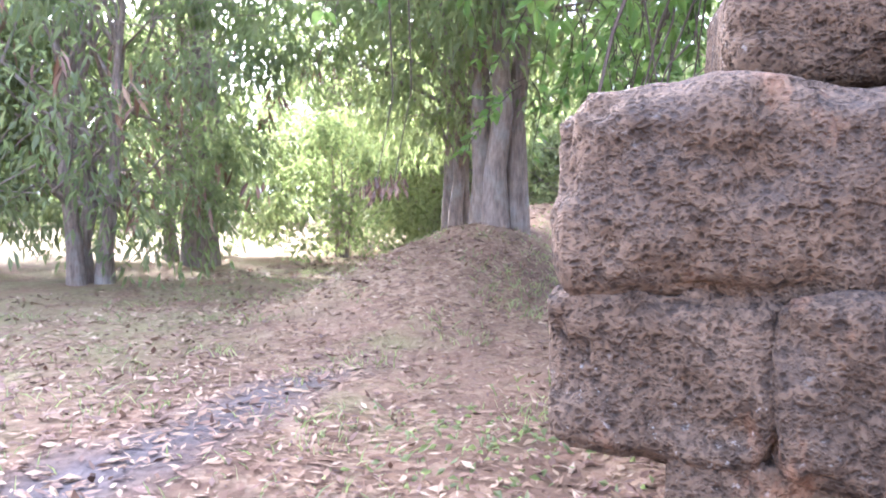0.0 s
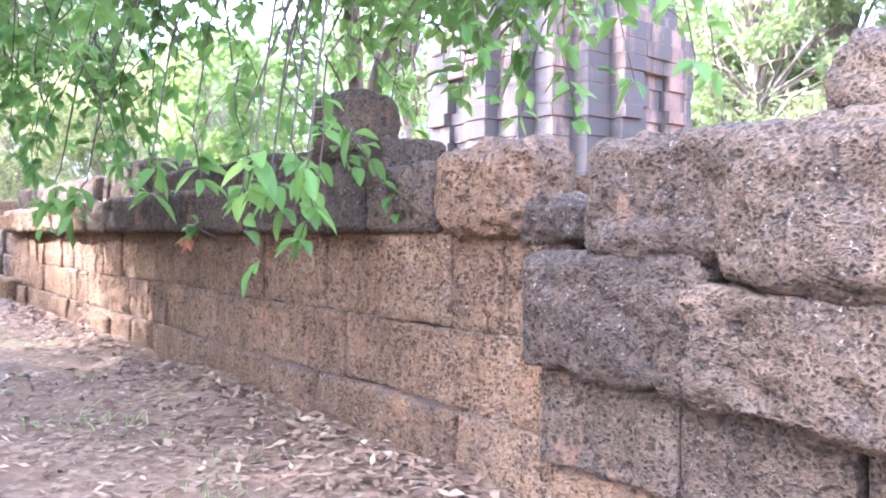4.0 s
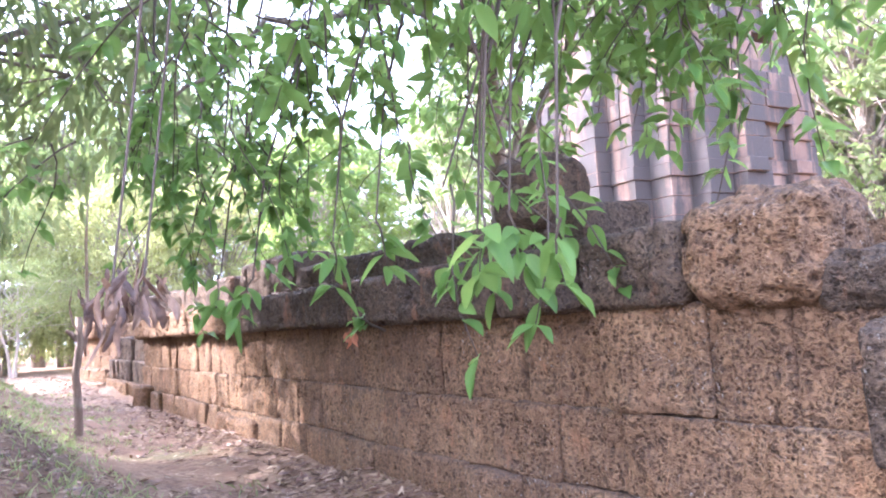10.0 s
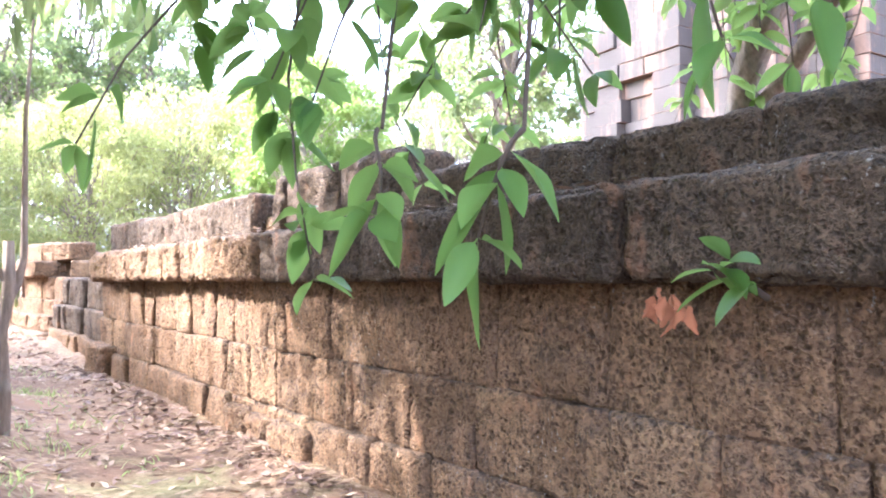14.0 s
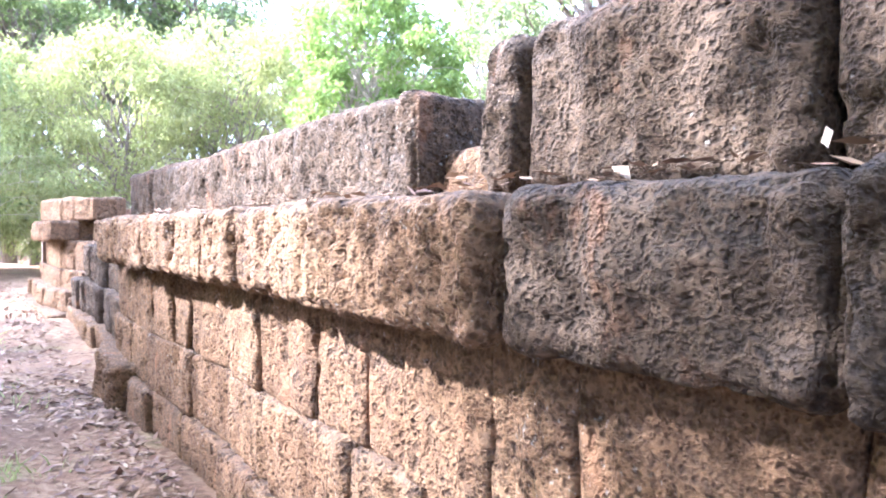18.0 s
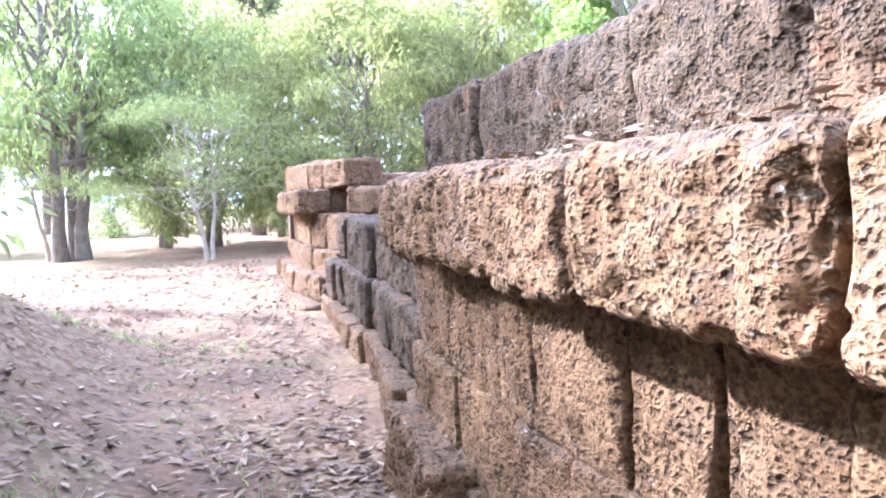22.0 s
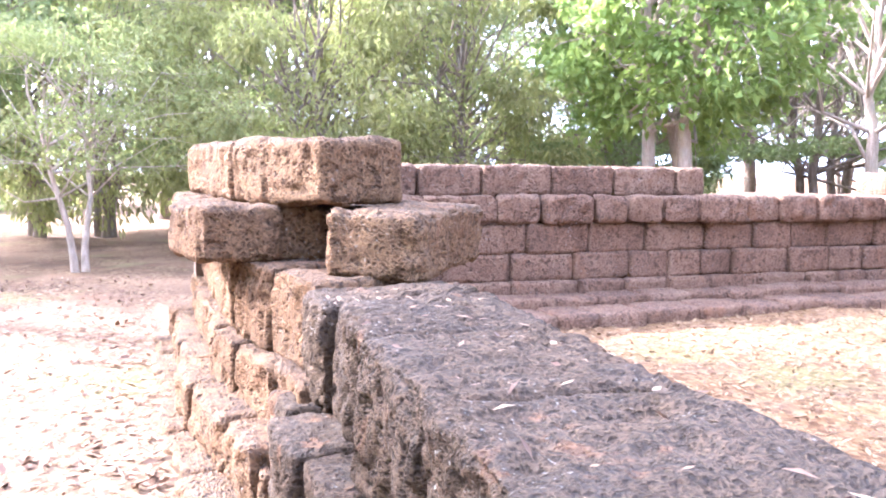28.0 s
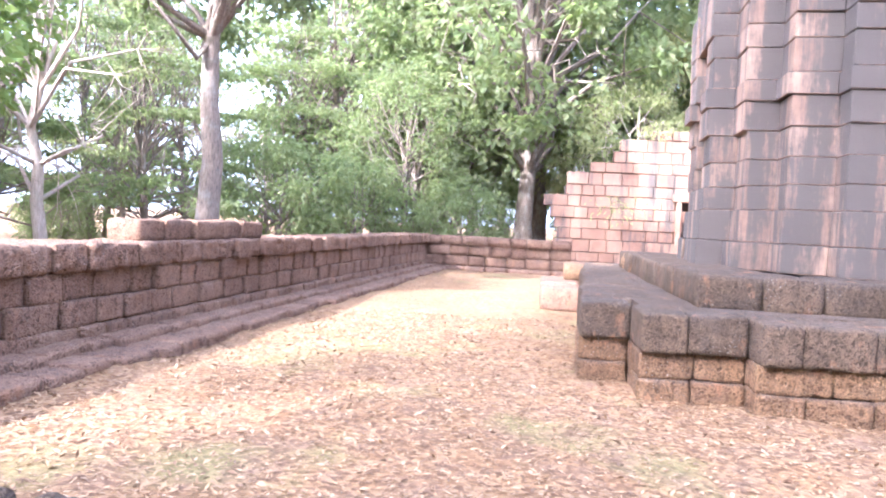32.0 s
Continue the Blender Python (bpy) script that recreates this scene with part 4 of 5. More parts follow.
    if not split:
        part("branchwork", mesh_of("branchwork", limbs.v, limbs.f, bark), t, kind="stuff")
    if n_leaves:
        cr = clump_r or crown_r * 0.36
        pick = r.integers(0, clumps, n_leaves)
        off = r.normal(size=(n_leaves, 3))
        off /= np.linalg.norm(off, axis=1, keepdims=True)
        off *= (r.uniform(0, 1, n_leaves) ** 0.55)[:, None] * np.array([1, 1, flat]) * cr * r.uniform(0.6, 1.25, clumps)[pick][:, None]
        places = centres[pick] + off
        ways = off + r.normal(size=(n_leaves, 3)) * cr * 0.7 + np.array([0, 0, -0.25 * cr])
        v, f = leaves_at(places, ways, leaf, leaf * (0.62 if droop < 0.2 else 0.42), r, droop=droop, simple=leaf > 0.18)
        part("crown", mesh_of("crown", v, f, leaf_mat, False), t)
    return t


def put(t, x, y, turn=0, s=1.0, first=False):
    z0 = float(ground_z(np.array([x]), np.array([y]))[0])
    m = pose(x, y, z0, 0, 0, turn)
    if first:
        t.matrix_basis = m @ Matrix.Diagonal((s, s, s, 1))
        return t
    c = copy_thing(t, m)
    c.scale = (s, s, s)
    return c


dark = make_tree("tree", "tall green forest tree", 101, 14, 4.2, 3.0, 0.28, 0.30, 9500, LEAF_MID, BARK, clumps=64, clump_r=1.15, droop=0.1)
mid_t = make_tree("tree", "broad mid-green forest tree", 102, 11, 4.4, 2.2, 0.24, 0.28, 9000, LEAF_MID, BARK, clumps=60, clump_r=1.2, trunks=2, droop=0.1)
pale = make_tree("tree", "pale yellowish-green feathery tree", 103, 9.5, 4.2, 1.6, 0.20, 0.20, 9000, LEAF_PALE, BARK_PALE, clumps=34, trunks=2, flat=0.45)
bush = make_tree("bush", "dense green undergrowth shrub", 104, 3.2, 2.4, 0.2, 0.07, 0.17, 6000, LEAF_MID, BARK, clumps=26, trunks=3, flat=0.8)
put(dark, 46, 24, 0, 1.9, True)
put(mid_t, 40, 34, 0, 1.5, True)
put(pale, -14, 33, 0, 0.9, True)
put(bush, -9.0, 16.5, 0, 1.0, True)
bright = make_tree("tree", "vivid light-green leafy tree with several trunks", 105, 10.5, 3.6, 3.1, 0.20, 0.24, 17000, LEAF_BRIGHT, BARK_PALE, clumps=64, clump_r=0.95, trunks=3, droop=0.15, split=True)
put(bright, 11.2, 36.5, 20, 1.0, True)
olive = make_tree("tree", "olive-yellow feathery tree with fine drooping foliage", 115, 8.5, 4.6, 0.9, 0.12, 0.19, 26000, LEAF_OLIVE, BARK, clumps=60, clump_r=1.25, trunks=3, droop=0.45)
put(olive, 3.6, 40.5, 0, 1.0, True)
put(olive, 8.3, 43.0, 130, 1.15)
put(olive, -1.5, 47.0, 220, 1.1)
layered = make_tree("tree", "spreading tree with thin flat layers of foliage", 116, 10.5, 5.2, 2.6, 0.17, 0.20, 8000, LEAF_MID, BARK, clumps=46, clump_r=1.15, flat=0.16, trunks=2, droop=0.1, shape="layers", spread=4)
put(layered, 15.0, 44.0, 0, 1.0, True)
for x, y, turn, s in ((21.5, 42.0, 70, 1.1), (27.0, 46.0, 160, 1.2), (31.0, 39.0, 250, 1.0), (37.0, 36.0, 310, 1.1), (25.0, 37.5, 20, 0.85), (19.0, 50.0, 200, 1.3), (34.0, 45.0, 100, 1.3)):
    put(layered, x, y, turn, s)
rr = random.Random(21)
# far ring of forest
for k in range(52):
    b = radians(-70 + 215 * (k + rr.uniform(-0.3, 0.3)) / 52)
    d = rr.uniform(44, 66)
    if -60 < math.degrees(b) < -36:
        d += 22
    x, y = 8 + d * math.sin(b), 14 + d * math.cos(b)
    if -42 < math.degrees(b) < 48 and k % 2:
        continue
    kind = (dark, mid_t, layered, dark)[k % 4] if math.degrees(b) < 48 else (dark, mid_t, pale, dark)[k % 4]
    if 44 < math.degrees(b) < 78 and k % 2:
        continue
    put(kind, x, y, rr.uniform(0, 360), rr.uniform(1.0, 1.45) * (1.25 if 60 < math.degrees(b) < 115 else 1))
for k in range(40):
    b = radians(-75 + 225 * (k + rr.uniform(-0.3, 0.3)) / 40)
    d = rr.uniform(36, 56)
    x, y = 8 + d * math.sin(b), 14 + d * math.cos(b)
    if 40 < math.degrees(b) < 80 and k % 3 or -30 < math.degrees(b) < 40 and k % 2:
        continue
    put(bush, x, y, rr.uniform(0, 360), rr.uniform(0.9, 1.5))

sapling = make_tree("sapling", "thin forked sapling with feathery pale foliage", 106, 5.2, 2.9, 1.3, 0.07, 0.12, 7000, LEAF_PALE, BARK_PALE, clumps=34, trunks=2, flat=0.3, shape="flat", split=True, spread=8)
put(sapling, -1.4, 37.2, 40, 1.0, True)
put(sapling, -6.5, 43, 150, 1.25)
bare = make_tree("tree", "pale-barked tree with bare horizontal branches", 107, 12, 4.2, 2.8, 0.22, 0.16, 2600, LEAF_PALE, BARK_PALE, clumps=24, flat=0.2, bare=3, split=True)
put(bare, 19.6, 38.1, 0, 1.0, True)
put(bare, 45, 27.9, 80, 1.5)
tall = make_tree("tree", "tall straight tree with a thick grey trunk", 108, 17, 5.0, 7.5, 0.36, 0.28, 10000, LEAF_DARK, BARK, clumps=44, clump_r=1.3, droop=0.15, split=True)
put(tall, 19.5, 32.9, 0, 1.0, True)
big = make_tree("tree", "old tree with drooping narrow leaves on the earth bank", 109, 9.0, 4.0, 2.8, 0.19, 0.20, 17000, LEAF_MID, BARK, clumps=40, trunks=3, droop=0.7, split=True, spread=1.6)
put(big, -3.5, 11.5, 0, 1.0, True)
put(big, -5.9, 42.3, 70, 1.25)
# two copies added for the shade they throw on the wall
put(big, -4.7, 12.9, 140, 0.70)
put(tall, -10.5, 13.2, 200, 0.95)
for x, y, turn, s in ((0.5, 55.0, 40, 1.1), (5.5, 57.0, 170, 1.2), (10.5, 54.0, 280, 1.05)):
    put(tall, x, y, turn, s)
thicket = make_tree("tree", "thicket tree with dark leaves and dry brown pods", 110, 7.5, 3.0, 0.8, 0.14, 0.17, 14000, LEAF_DARK, BARK, clumps=40, trunks=3, droop=0.6)
r_d = np.random.default_rng(114)
knots = np.column_stack([r_d.normal(size=(26, 2)) * 1.6, r_d.uniform(1.2, 4.2, 26)])
spot = knots[r_d.integers(0, 26, 300)] + r_d.normal(size=(300, 3)) * np.array([0.12, 0.12, 0.16])
v, f = leaves_at(spot, r_d.normal(size=(300, 3)) * np.array([0.4, 0.4, 0.2]) + (0, 0, -1), 0.26, 0.075, r_d)
part("withered_leaves", mesh_of("withered_leaves", v, f, DRY_LEAF, False), thicket, "hanging brown dead leaves", kind="stuff")
put(thicket, -9.6, 9.4, 0, 1.0, True)
put(thicket, -12.0, 14.5, 90, 1.15)
put(thicket, -13.5, 9.0, 200, 1.1)
for x, y, k, s in ((-13, 24, mid_t, 0.8), (15, 43, bush, 1.2), (28, 34, bush, 1.5), (31, 31.5, bush, 1.4), (32, 27, bush, 1.1), (34, 30, mid_t, 0.8), (-18, 14, dark, 0.8), (-14, 8, mid_t, 0.75), (-3.2, 47.0, layered, 0.95), (1.8, 52, layered, 1.2), (37, 24.5, dark, 1.75), (41, 29, mid_t, 1.4), (46, 10.5, dark, 2.35), (40, 6.5, pale, 1.6), (45, 17.5, olive, 1.5), (42, 12.5, olive, 1.2), (40, 0, mid_t, 1.6), (36, 20, pale, 0.9)):
    put(k, x, y, rr.uniform(0, 360), s)

hanger = make_tree("tree", "low spreading tree with drooping leaves over the footpath", 111, 2.7, 2.7, 1.8, 0.16, 0.17, 3600, LEAF_DARK, BARK, clumps=26, clump_r=0.5, droop=0.8, shape="flat")
put(hanger, -5.3, 19.0, 0, 1.12, True)
# thicket row added to throw shade on the bank and the coping
thinner = make_tree("tree", "yellow-green thicket tree added for shade beside the cart track", 112, 7.5, 3.0, 0.8, 0.12, 0.17, 11000, LEAF_PALE, BARK, clumps=40, trunks=3, droop=0.5)
put(thinner, -8.2, 24.8, 20, 0.92, True)
for x, y, s in ((-8.2, 25.6, 1.2), (-7.2, 20.8, 0.78), (-9.0, 28.0, 0.75), (-7.2, 18.6, 0.78)):
    put(thinner, x, y, rr.uniform(0, 360), s)

# shrubs added behind the bank to keep its near slope in shade
shrub = make_tree("bush", "airy yellow-green shrub added to shade the earth bank", 117, 3.2, 2.4, 0.2, 0.07, 0.16, 7000, LEAF_PALE, BARK, clumps=28, trunks=3, flat=0.8)
put(shrub, -5.3, 17.4, 40, 0.95, True)
for x, y, turn, s in ((-5.4, 20.0, 130, 1.05), (-5.7, 22.4, 250, 1.05), (-7.0, 19.0, 10, 1.2), (-7.2, 23.0, 90, 1.25)):
    put(shrub, x, y, turn, s)

# slender giants added on the track's far side, only to shade the tower's foot
shade_giant = put(tall, -18.5, 39.0, 30, 1.0)
shade_giant.scale = (1.15, 1.15, 2.5)
shade_giant = put(tall, -15.5, 42.0, 130, 1.0)
shade_giant.scale = (1.05, 1.05, 2.4)

# ---- overhanging broad-leaved boughs ----
def twig_mesh(seed, length, n, leaf, mats, slim=0.46, hang=0.35):
    """A drooping stem with leaves: meshes of the stem and of its leaves."""
    r = np.random.default_rng(seed)
    ss = np.linspace(0, 1, 6)
    bend = r.uniform(0.2, 0.55)
    pts = np.stack([bend * length * ss ** 0.8, 0.06 * length * np.sin(ss * 5 + seed), -length * ss ** 1.3], 1)
    v, f = bent_tube(pts, np.linspace(0.008, 0.003, 6), 5)
    t = np.sort(r.uniform(0.25, 1.0, n))
    t[-3:] = 1.0
    places = np.stack([np.interp(t, ss, pts[:, k]) for k in range(3)], 1)
    ways = r.normal(size=(n, 3)) * np.array([1, 1, 0.35]) + np.array([0.35, 0, -hang])
    lv, lf = broad_leaves(places, ways, leaf, leaf * slim, r)
    return mesh_of("stem", v, f, TWIG), mesh_of("leaves", lv, lf, mats)


def broad_leaves(places, ways, length, width, r):
    """Broad leaves with a midrib fold and a curve, each of 10 by 4 quads."""
    n = len(places)
    ways = ways / np.linalg.norm(ways, axis=1, keepdims=True)
    side = np.cross(ways, np.array([0, 0, 1.0]) + r.normal(size=(n, 3)) * 0.35)
    side /= np.linalg.norm(side, axis=1, keepdims=True) + 1e-9
    up = np.cross(side, ways)
    L, Wd = (length * r.uniform(0.6, 1.2, n))[:, None], (width * r.uniform(0.75, 1.15, n))[:, None]
    rows = []
    wave = r.uniform(0, 6.28, n)[:, None]
    for i in range(11):
        s = i / 10
        w = 0.02 + 0.06 * min(1, s * 8) + 0.95 * math.sin(math.pi * max(0, (s - 0.1) / 0.9) ** 0.85) ** 0.9 if s < 1 else 0.01
        mid = places + ways * L * s + np.array([0, 0, -1]) * L * 0.35 * s * s
        for k in (-1, -0.5, 0, 0.5, 1):
            rows.append(mid + side * Wd * 0.5 * w * k + up * Wd * w * (0.20 * abs(k) + 0.05 * k * k * np.sin(9 * s + wave)))
    verts = np.stack(rows, 1).reshape(-1, 3)
    faces = [[q * 5 + k, q * 5 + k + 1, q * 5 + k + 6, q * 5 + k + 5] for q in range(10) for k in range(4)]
    faces = (np.arange(n)[:, None, None] * 55 + np.array(faces)[None]).reshape(-1, 4)
    return verts, faces


bough = thing("overhanging_tree", "broad-leaved tree whose boughs hang over the wall", "tree", at=(0, 0, 0))
BR = np.random.default_rng(77)
BOUGH_LINES = [[(2.6, 10.6, 0.3), (2.4, 10.2, 2.4), (1.7, 9.2, 4.0), (0.6, 7.8, 4.6), (-0.8, 6.4, 4.3), (-2.0, 5.4, 3.5)],
         [(2.4, 10.2, 2.4), (1.9, 8.6, 3.6), (1.3, 7.2, 3.9), (0.9, 6.0, 3.8), (0.7, 5.3, 3.5)],
         [(1.7, 9.2, 4.0), (0.4, 9.0, 4.3), (-0.9, 9.0, 3.8), (-1.6, 9.1, 3.1)],
         [(2.4, 10.2, 2.4), (2.2, 9.2, 4.6), (1.8, 7.9, 5.8), (1.2, 6.8, 6.2)],
         [(0.6, 7.8, 4.6), (0.0, 6.8, 5.0), (-0.4, 5.8, 4.8)],
         [(1.3, 7.2, 3.9), (0.9, 6.2, 4.4), (0.55, 5.3, 4.3), (0.35, 4.7, 4.0)],
         # next three limbs: unseen canopy added to shade the wall's south end
         [(0.6, 7.8, 4.6), (-1.2, 7.6, 5.6), (-2.6, 7.0, 6.0), (-4.2, 6.4, 5.9)],
         [(-1.2, 7.6, 5.6), (-2.4, 8.4, 6.4), (-4.4, 8.0, 6.6)],
         [(-1.2, 7.6, 5.6), (-2.2, 6.2, 5.2), (-3.2, 5.2, 4.9)],
         [(1.8, 7.9, 5.8), (2.2, 6.9, 6.0), (2.4, 6.0, 5.6), (2.2, 5.5, 4.6)]]
for limb in BOUGH_LINES:
    ss = np.linspace(0, 1, len(limb))
    fine = np.linspace(0, 1, 14)
    pts = np.stack([np.interp(fine, ss, [p[k] for p in limb]) for k in range(3)], 1) + BR.normal(size=(14, 3)) * 0.035
    r0 = 0.13 if limb is BOUGH_LINES[0] else 0.06
    v, f = bent_tube(pts, np.linspace(r0, 0.012, 14), 7)
    part("bough", mesh_of("bough", v, f, BARK), bough)
TWIGS = [twig_mesh(200 + k, 0.75 + 0.08 * k, 15 + k, 0.165, LEAF_BROAD) for k in range(7)]
spots = []
for limb_n, limb in enumerate(BOUGH_LINES):
    a = np.array(limb[1:])
    for _ in range(70 if limb_n < 5 else (26, 80, 60, 90, 75)[limb_n - 5]):
        s = BR.uniform(0.1, 1) * (len(a) - 1)
        i = min(int(s), len(a) - 2)
        spots.append(a[i] + (a[i + 1] - a[i]) * (s - i) + BR.normal(size=3) * np.array([0.45, 0.45, 0.35]) * (1.6 if 5 < limb_n < 9 else 1))
# boughs that hang low before the wall
for x, y, z in ((-0.75, 6.45, 2.05), (-0.55, 6.15, 2.2), (-0.35, 6.75, 2.3), (-0.3, 6.0, 2.5), (0.0, 6.9, 2.6), (-0.9, 8.3, 2.75), (-1.1, 8.7, 2.7), (-0.7, 8.0, 3.0), (-0.35, 7.6, 2.6), (-1.3, 9.2, 2.9), (-1.0, 9.6, 2.9), (-0.2, 8.7, 2.9), (0.1, 7.4, 2.9), (-1.45, 9.9, 2.9)):
    spots.append(np.array([x, y, z]))
for k, p in enumerate(spots):
    st, lv = TWIGS[k % 7]
    m = pose(p[0], p[1], p[2], BR.uniform(-25, 25), BR.uniform(-25, 25), BR.uniform(0, 360))
    tw = part("twig", st, bough, m=m)
    part("foliage", lv, tw)
# thin hanging stems that carry the low twigs
for p in spots[-14:]:
    top = p + np.array([BR.uniform(-0.2, 0.4), BR.uniform(-0.2, 0.4), 1.6])
    v, f = bent_tube([p, (p + top) / 2 + BR.normal(size=3) * 0.08, top], [0.006, 0.010, 0.016], 5)
    part("hanging_stem", mesh_of("hanging_stem", v, f, TWIG), bough)

# leaf sprays that dangle low beside the wall
for k, (x, y, z) in enumerate(((-1.16, 8.42, 1.72), (-1.02, 7.30, 1.86), (-0.85, 7.05, 1.95), (-1.24, 8.95, 1.80), (-0.92, 5.35, 1.72), (-1.0, 5.75, 1.80), (-0.70, 5.95, 1.85), (-0.62, 6.35, 1.75))):
    st, lv = twig_mesh(240 + k, 0.26, 10, 0.18, LEAF_BROAD, 0.44, 0.6)
    tw = part("twig", st, bough, m=pose(x, y, z, 0, 0, BR.uniform(0, 360)))
    part("foliage", lv, tw)
    v, f = bent_tube([(x, y, z), (x + 0.15, y + 0.1, z + 0.8), (x + 0.5, y + 0.2, z + 1.8)], [0.006, 0.009, 0.016], 5)
    part("hanging_stem", mesh_of("hanging_stem", v, f, TWIG), bough)


# withered leaves on a hanging stem
def shrivelled(places, length, width, r):
    """Dead leaves that hang, rolled inwards along the midrib and crinkled, each of 9 by 4 quads."""
    vs, fs = [], []
    for p in places:
        a, roll, L = r.uniform(0, 6.28), r.uniform(0.5, 1.3), length * r.uniform(0.6, 1.2)
        w0, sway, ph = width * r.uniform(0.7, 1.2), r.normal(size=2) * 0.28, r.uniform(0, 6.28)
        n0 = len(vs)
        for i in range(10):
            s = i / 9
            w = w0 * (0.12 + 0.88 * math.sin(math.pi * min(1, s * 0.92 + 0.06)) ** 0.8)
            c = np.array([p[0] + sway[0] * L * s + 0.10 * L * math.sin(3 * s + ph), p[1] + sway[1] * L * s + 0.08 * L * math.cos(4 * s + ph), p[2] - L * s])
            turn = a + 0.9 * s * math.sin(ph)
            for k in range(5):
                u = (k - 2) / 2 * roll
                q = np.array([math.sin(u), 1 - math.cos(u)]) * w / 2 / max(roll, 0.6) * 1.3
                q = q + r.normal(size=2) * w * 0.09
                vs.append(c + np.array([q[0] * math.cos(turn) - q[1] * math.sin(turn), q[0] * math.sin(turn) + q[1] * math.cos(turn), r.normal() * w * 0.05]))
        fs += [[n0 + i * 5 + k, n0 + i * 5 + k + 1, n0 + (i + 1) * 5 + k + 1, n0 + (i + 1) * 5 + k] for i in range(9) for k in range(4)]
    return vs, fs


r_dead = np.random.default_rng(301)
for x, y, z, n in ((-2.54, 5.44, 1.47, 22), (-2.43, 5.54, 1.53, 18)):
    sprig = thing("withered_sprig", "withered brown leaves hanging on a thin stem", "dead leaves", group="withered sprigs", at=(x, y, z))
    for _ in range(n):
        v, f = shrivelled([r_dead.normal(size=3) * np.array([0.05, 0.05, 0.035])], 0.105, 0.026, r_dead)
        part("withered_leaf", mesh_of("withered_leaf", v, f, DEAD_LEAF), sprig)
    v, f = bent_tube([(0, 0, -0.03), (0.1, 0.1, 0.7), (0.15, -0.1, 1.6), (0.3, 0.1, 2.3)], [0.004, 0.005, 0.007, 0.009], 5)
    part("stem", mesh_of("stem", v, f, TWIG), sprig)

# seedling rooted in the wall
seedling = thing("wall_seedling", "green seedling growing from a joint of the wall", "plant", at=(-0.20, 8.45, 1.33))
r_s = np.random.default_rng(31)
pl = r_s.normal(size=(10, 3)) * np.array([0.025, 0.06, 0.025]) + (-0.08, 0, 0.05)
lv, lf = broad_leaves(pl, r_s.normal(size=(10, 3)) * np.array([0.4, 1.3, 0.35]) + np.array([-0.45, 0, 0.1]), 0.20, 0.075, r_s)
part("foliage", mesh_of("foliage", lv, lf, LEAF_BROAD), seedling)
v, f = bent_tube([(0.1, 0, -0.03), (-0.02, 0, 0.02), (-0.08, 0, 0.06)], [0.012, 0.009, 0.006], 6)
part("stem", mesh_of("stem", v, f, TWIG), seedling)
dead = r_s.normal(size=(12, 3)) * np.array([0.025, 0.04, 0.02]) + (-0.10, 0.21, -0.03)
lv, lf = shrivelled(dead, 0.095, 0.034, r_s)
RUST = mat("rust_leaf", plain((0.33, 0.125, 0.055)))
part("dead_leaves", mesh_of("dead_leaves", lv, lf, RUST), seedling, "rust-red dead leaves")

# ---- wooden post ----
post = thing("wooden_post", "weathered forked wooden post beside the footpath", "post", at=(-1.72, 13.85, 0.05))
v, f = bent_tube([(0, 0, -0.3), (0.01, 0.0, 0.4), (-0.02, 0.01, 0.9), (0.03, 0, 1.25), (0.02, 0, 1.62)], [0.06, 0.052, 0.048, 0.05, 0.04], 9)
part("shaft", mesh_of("shaft", v, f, POST_WOOD), post)
v, f = bent_tube([(0.0, 0, 1.1), (0.09, 0.02, 1.3), (0.13, 0.03, 1.5), (0.12, 0.02, 2.6), (0.16, 0, 3.4)], [0.04, 0.035, 0.028, 0.018, 0.008], 7)
part("fork", mesh_of("fork", v, f, POST_WOOD), post)
v, f = bent_tube([(0.02, 0, 1.3), (-0.08, 0.02, 1.42), (-0.13, 0.02, 1.45)], [0.035, 0.03, 0.02], 7)
part("stub", mesh_of("stub", v, f, POST_WOOD), post)

# ---- fallen leaves ----
def litter(name, label, n, place, size, seed, material=DRY_LEAF):
    r = np.random.default_rng(seed)
    xy = place(r, n)
    z = ground_z(xy[:, 0], xy[:, 1])
    p = np.column_stack([xy, z + r.uniform(0.006, 0.028, len(xy))])
    w = np.column_stack([r.normal(size=(len(xy), 2)), r.normal(size=len(xy)) * 0.18])
    v, f = flat_leaves(p, w, size, r)
    tagged(new(name, mesh_of(name, v, f, material)), label, "fallen leaves", kind="stuff")


def flat_leaves(p, w, size, r):
    n = len(p)
    w = w / np.linalg.norm(w, axis=1, keepdims=True)
    side = np.cross(w, np.array([0, 0, 1.0]) + r.normal(size=(n, 3)) * 0.3)
    side /= np.linalg.norm(side, axis=1, keepdims=True)
    L = (size * r.uniform(0.45, 1.25, n))[:, None]
    Wd = L * r.uniform(0.18, 0.42, n)[:, None]
    curl = r.uniform(-0.25, 0.35, n)[:, None]
    up = np.array([0, 0, 1.0])
    a, t = p - w * L * 0.5, p + w * L * 0.5 + up * L * curl * 0.5
    l = p + side * Wd * 0.5 + up * Wd * np.abs(curl)
    q = p - side * Wd * 0.5 + up * Wd * np.abs(curl) * 0.6
    v = np.stack([a, l, t, q, p], 1).reshape(-1, 3)
    i = np.arange(n)[:, None] * 5
    f = np.concatenate([i + np.array([[0, 4, 1]]), i + np.array([[1, 4, 2]]), i + np.array([[4, 3, 2]]), i + np.array([[0, 3, 4]])], 0)
    return v, f


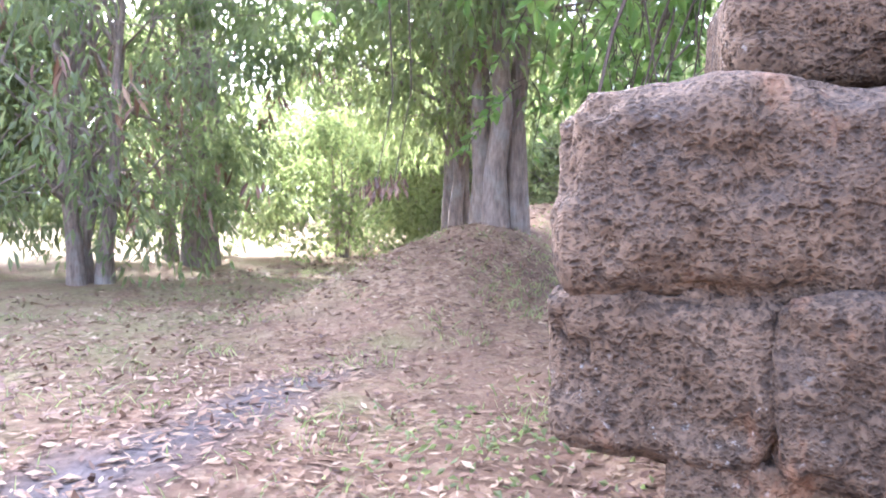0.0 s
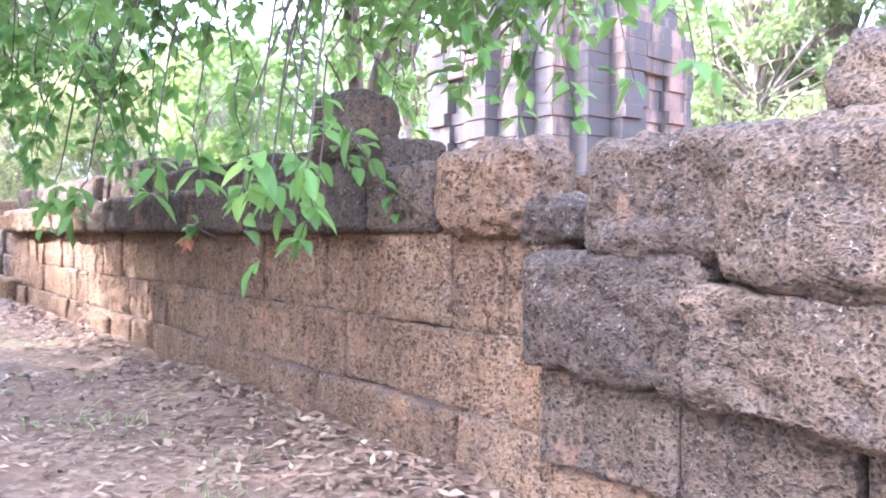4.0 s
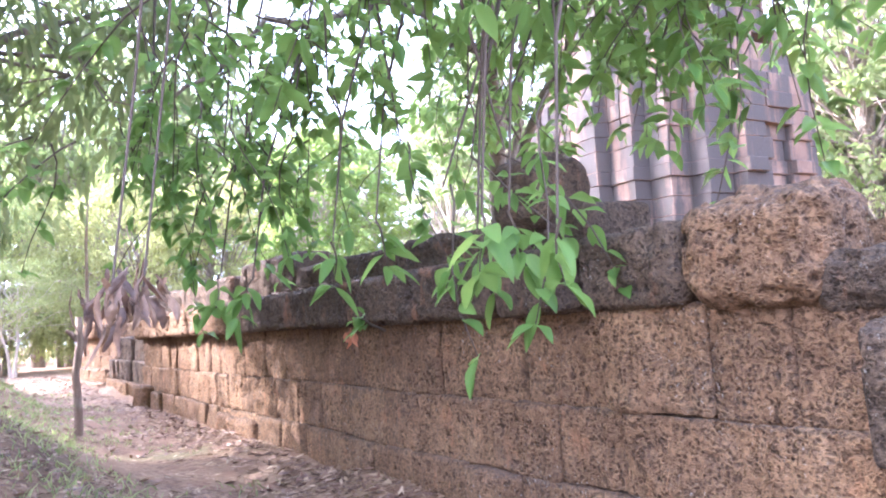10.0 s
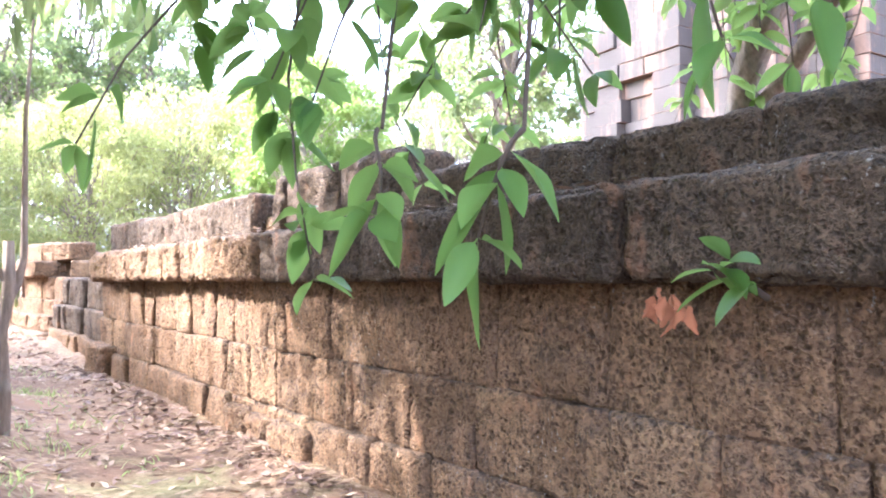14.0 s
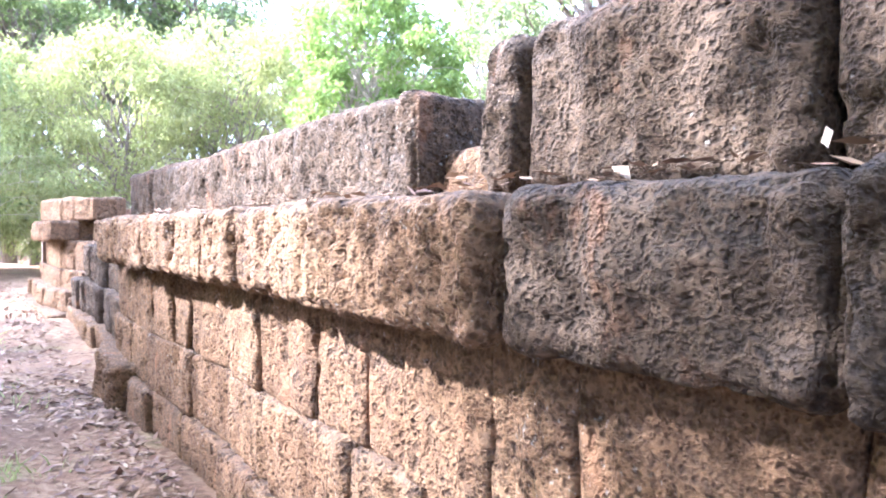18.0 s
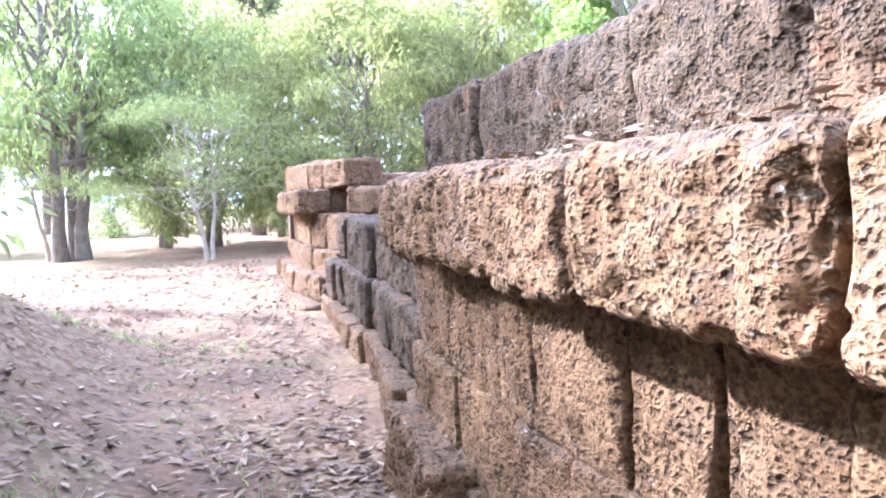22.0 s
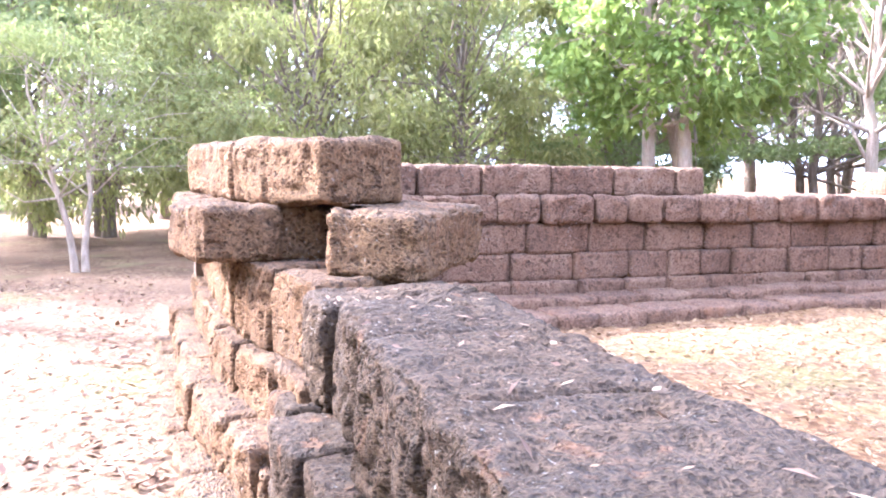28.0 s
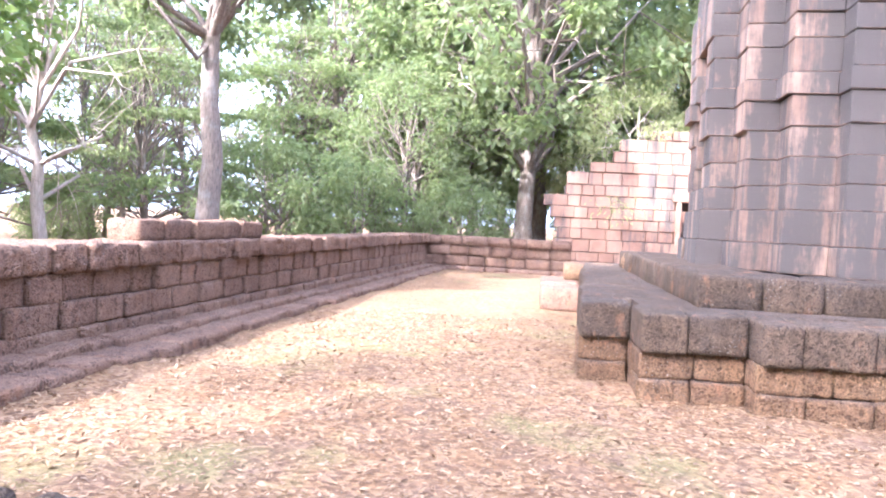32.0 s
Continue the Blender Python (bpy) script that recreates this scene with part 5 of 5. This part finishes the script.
def outside(r, n):
    xy = np.column_stack([r.uniform(-9, 0.0, n), r.uniform(0.2, 31, n)])
    d = value_noise(np.column_stack([xy * 0.7, 0 * xy[:, 0]]), 17) + 0.6 * np.exp(-((xy[:, 0] + 0.45) / 0.4) ** 2) + 0.35 * np.exp(-((xy[:, 0] + 3.7) / 1.2) ** 2) - 0.35 * np.exp(-((xy[:, 0] + 1.4) / 0.5) ** 2)
    near = np.exp(-xy[:, 1] / 16)
    return xy[r.uniform(-0.5, 0.9, n) < d * 0.8 + near * 0.25]


def court(r, n):
    xy = np.column_stack([1.3 + 13 * r.uniform(0, 1, n) ** 1.3, 19 + 9.6 * r.uniform(0, 1, n)])
    return xy[~((xy[:, 0] > 8.0) & (xy[:, 1] < 22.7))]


litter("fallen_leaves", "dry brown fallen leaves on the footpath and bank", 34000, outside, 0.11, 41)
litter("fallen_leaves", "dense brown leaf litter on the cart track and bank", 15000, lambda r, n: np.column_stack([-7.5 + 7.4 * r.uniform(0, 1, n), 0.9 + 9.0 * r.uniform(0, 1, n) ** 1.4]), 0.085, 45)
litter("fallen_leaves", "dry tan fallen leaves over the temple court", 36000, court, 0.075, 42, TAN_LEAF)
litter("fallen_leaves", "dry leaves gathered along the foot of the wall", 2600, lambda r, n: np.column_stack([-0.12 - np.abs(r.normal(size=n)) * 0.25, r.uniform(3, 19.5, n)]), 0.11, 43)

litter("fallen_leaves", "scattered brown leaves on the pale trodden earth", 9000, lambda r, n: np.column_stack([-0.2 - 8 * r.uniform(0, 1, n) ** 1.2, r.uniform(18, 36, n)]), 0.10, 46)

# leaves lying on the wall tops
r_w = np.random.default_rng(44)
pts = np.concatenate([np.column_stack([r_w.uniform(-0.06, 0.16, 420), r_w.uniform(9.0, 18.8, 420), 1.75 + r_w.uniform(0, 0.03, 420)]),
                      np.column_stack([r_w.uniform(0.5, 1.25, 130), r_w.uniform(19.3, 25.4, 130), 1.41 + r_w.uniform(0, 0.02, 130)])])
v, f = flat_leaves(pts, np.column_stack([r_w.normal(size=(len(pts), 2)), r_w.normal(size=len(pts)) * 0.08]), 0.07, r_w)
tagged(new("fallen_leaves", mesh_of("fallen_leaves", v, f, DRY_LEAF)), "curled dry leaves lying on the wall top", "fallen leaves", kind="stuff")


# ---- grass and weeds ----
def blades(name, label, n, place, height, seed, material):
    r = np.random.default_rng(seed)
    xy = place(r, n)
    n = len(xy)
    p = np.column_stack([xy, ground_z(xy[:, 0], xy[:, 1]) - 0.01])
    h = (height * r.uniform(0.4, 1.2, n))[:, None]
    lean = np.column_stack([r.normal(size=(n, 2)) * 0.5, np.ones(n)])
    side = np.cross(lean, r.normal(size=(n, 3)))
    side = side / np.linalg.norm(side, axis=1, keepdims=True) * 0.006
    mid, tip = p + lean * h * 0.55, p + lean * h * np.array([1.5, 1.5, 0.95])
    v = np.stack([p - side, p + side, mid + side * 0.8, mid - side * 0.8, tip], 1).reshape(-1, 3)
    i = np.arange(n)[:, None] * 5
    f = (i + np.array([[0, 1, 2, 3]])).tolist() + (i + np.array([[3, 2, 4]])).tolist()
    tagged(new(name, mesh_of(name, v, f, material)), label, "grass", kind="stuff")


def tufts(r, n):
    c = np.column_stack([r.uniform(-8, -0.8, 130), r.uniform(1.5, 24, 130)])
    c = np.concatenate([c, np.column_stack([r.uniform(-3.2, -1.8, 40), r.uniform(8, 19, 40)])])
    return c[r.integers(0, len(c), n)] + r.normal(size=(n, 2)) * 0.16


blades("grass", "sparse green and straw grass tufts on the bank", 3200, tufts, 0.08, 51, LEAF_MID)
blades("grass", "straw-coloured dry grass tufts", 4200, tufts, 0.10, 52, LEAF_PALE)
r_k = np.random.default_rng(53)
wp = np.concatenate([np.column_stack([r_k.normal(-1.15, 0.4, 220), r_k.normal(4.2, 0.5, 220), np.full(220, 0.05)]), np.column_stack([r_k.normal(-2.6, 0.4, 260), r_k.normal(17.0, 2.0, 260), np.full(260, 0.1)])])
wp[:, 2] = ground_z(wp[:, 0], wp[:, 1]) + r_k.uniform(0.02, 0.10, len(wp))
v, f = leaves_at(wp, r_k.normal(size=wp.shape) * np.array([1, 1, 0.3]), 0.06, 0.035, r_k)
tagged(new("low_weeds", mesh_of("low_weeds", v, f, LEAF_MID, False)), "low green weeds creeping over the earth", "weeds", kind="stuff")
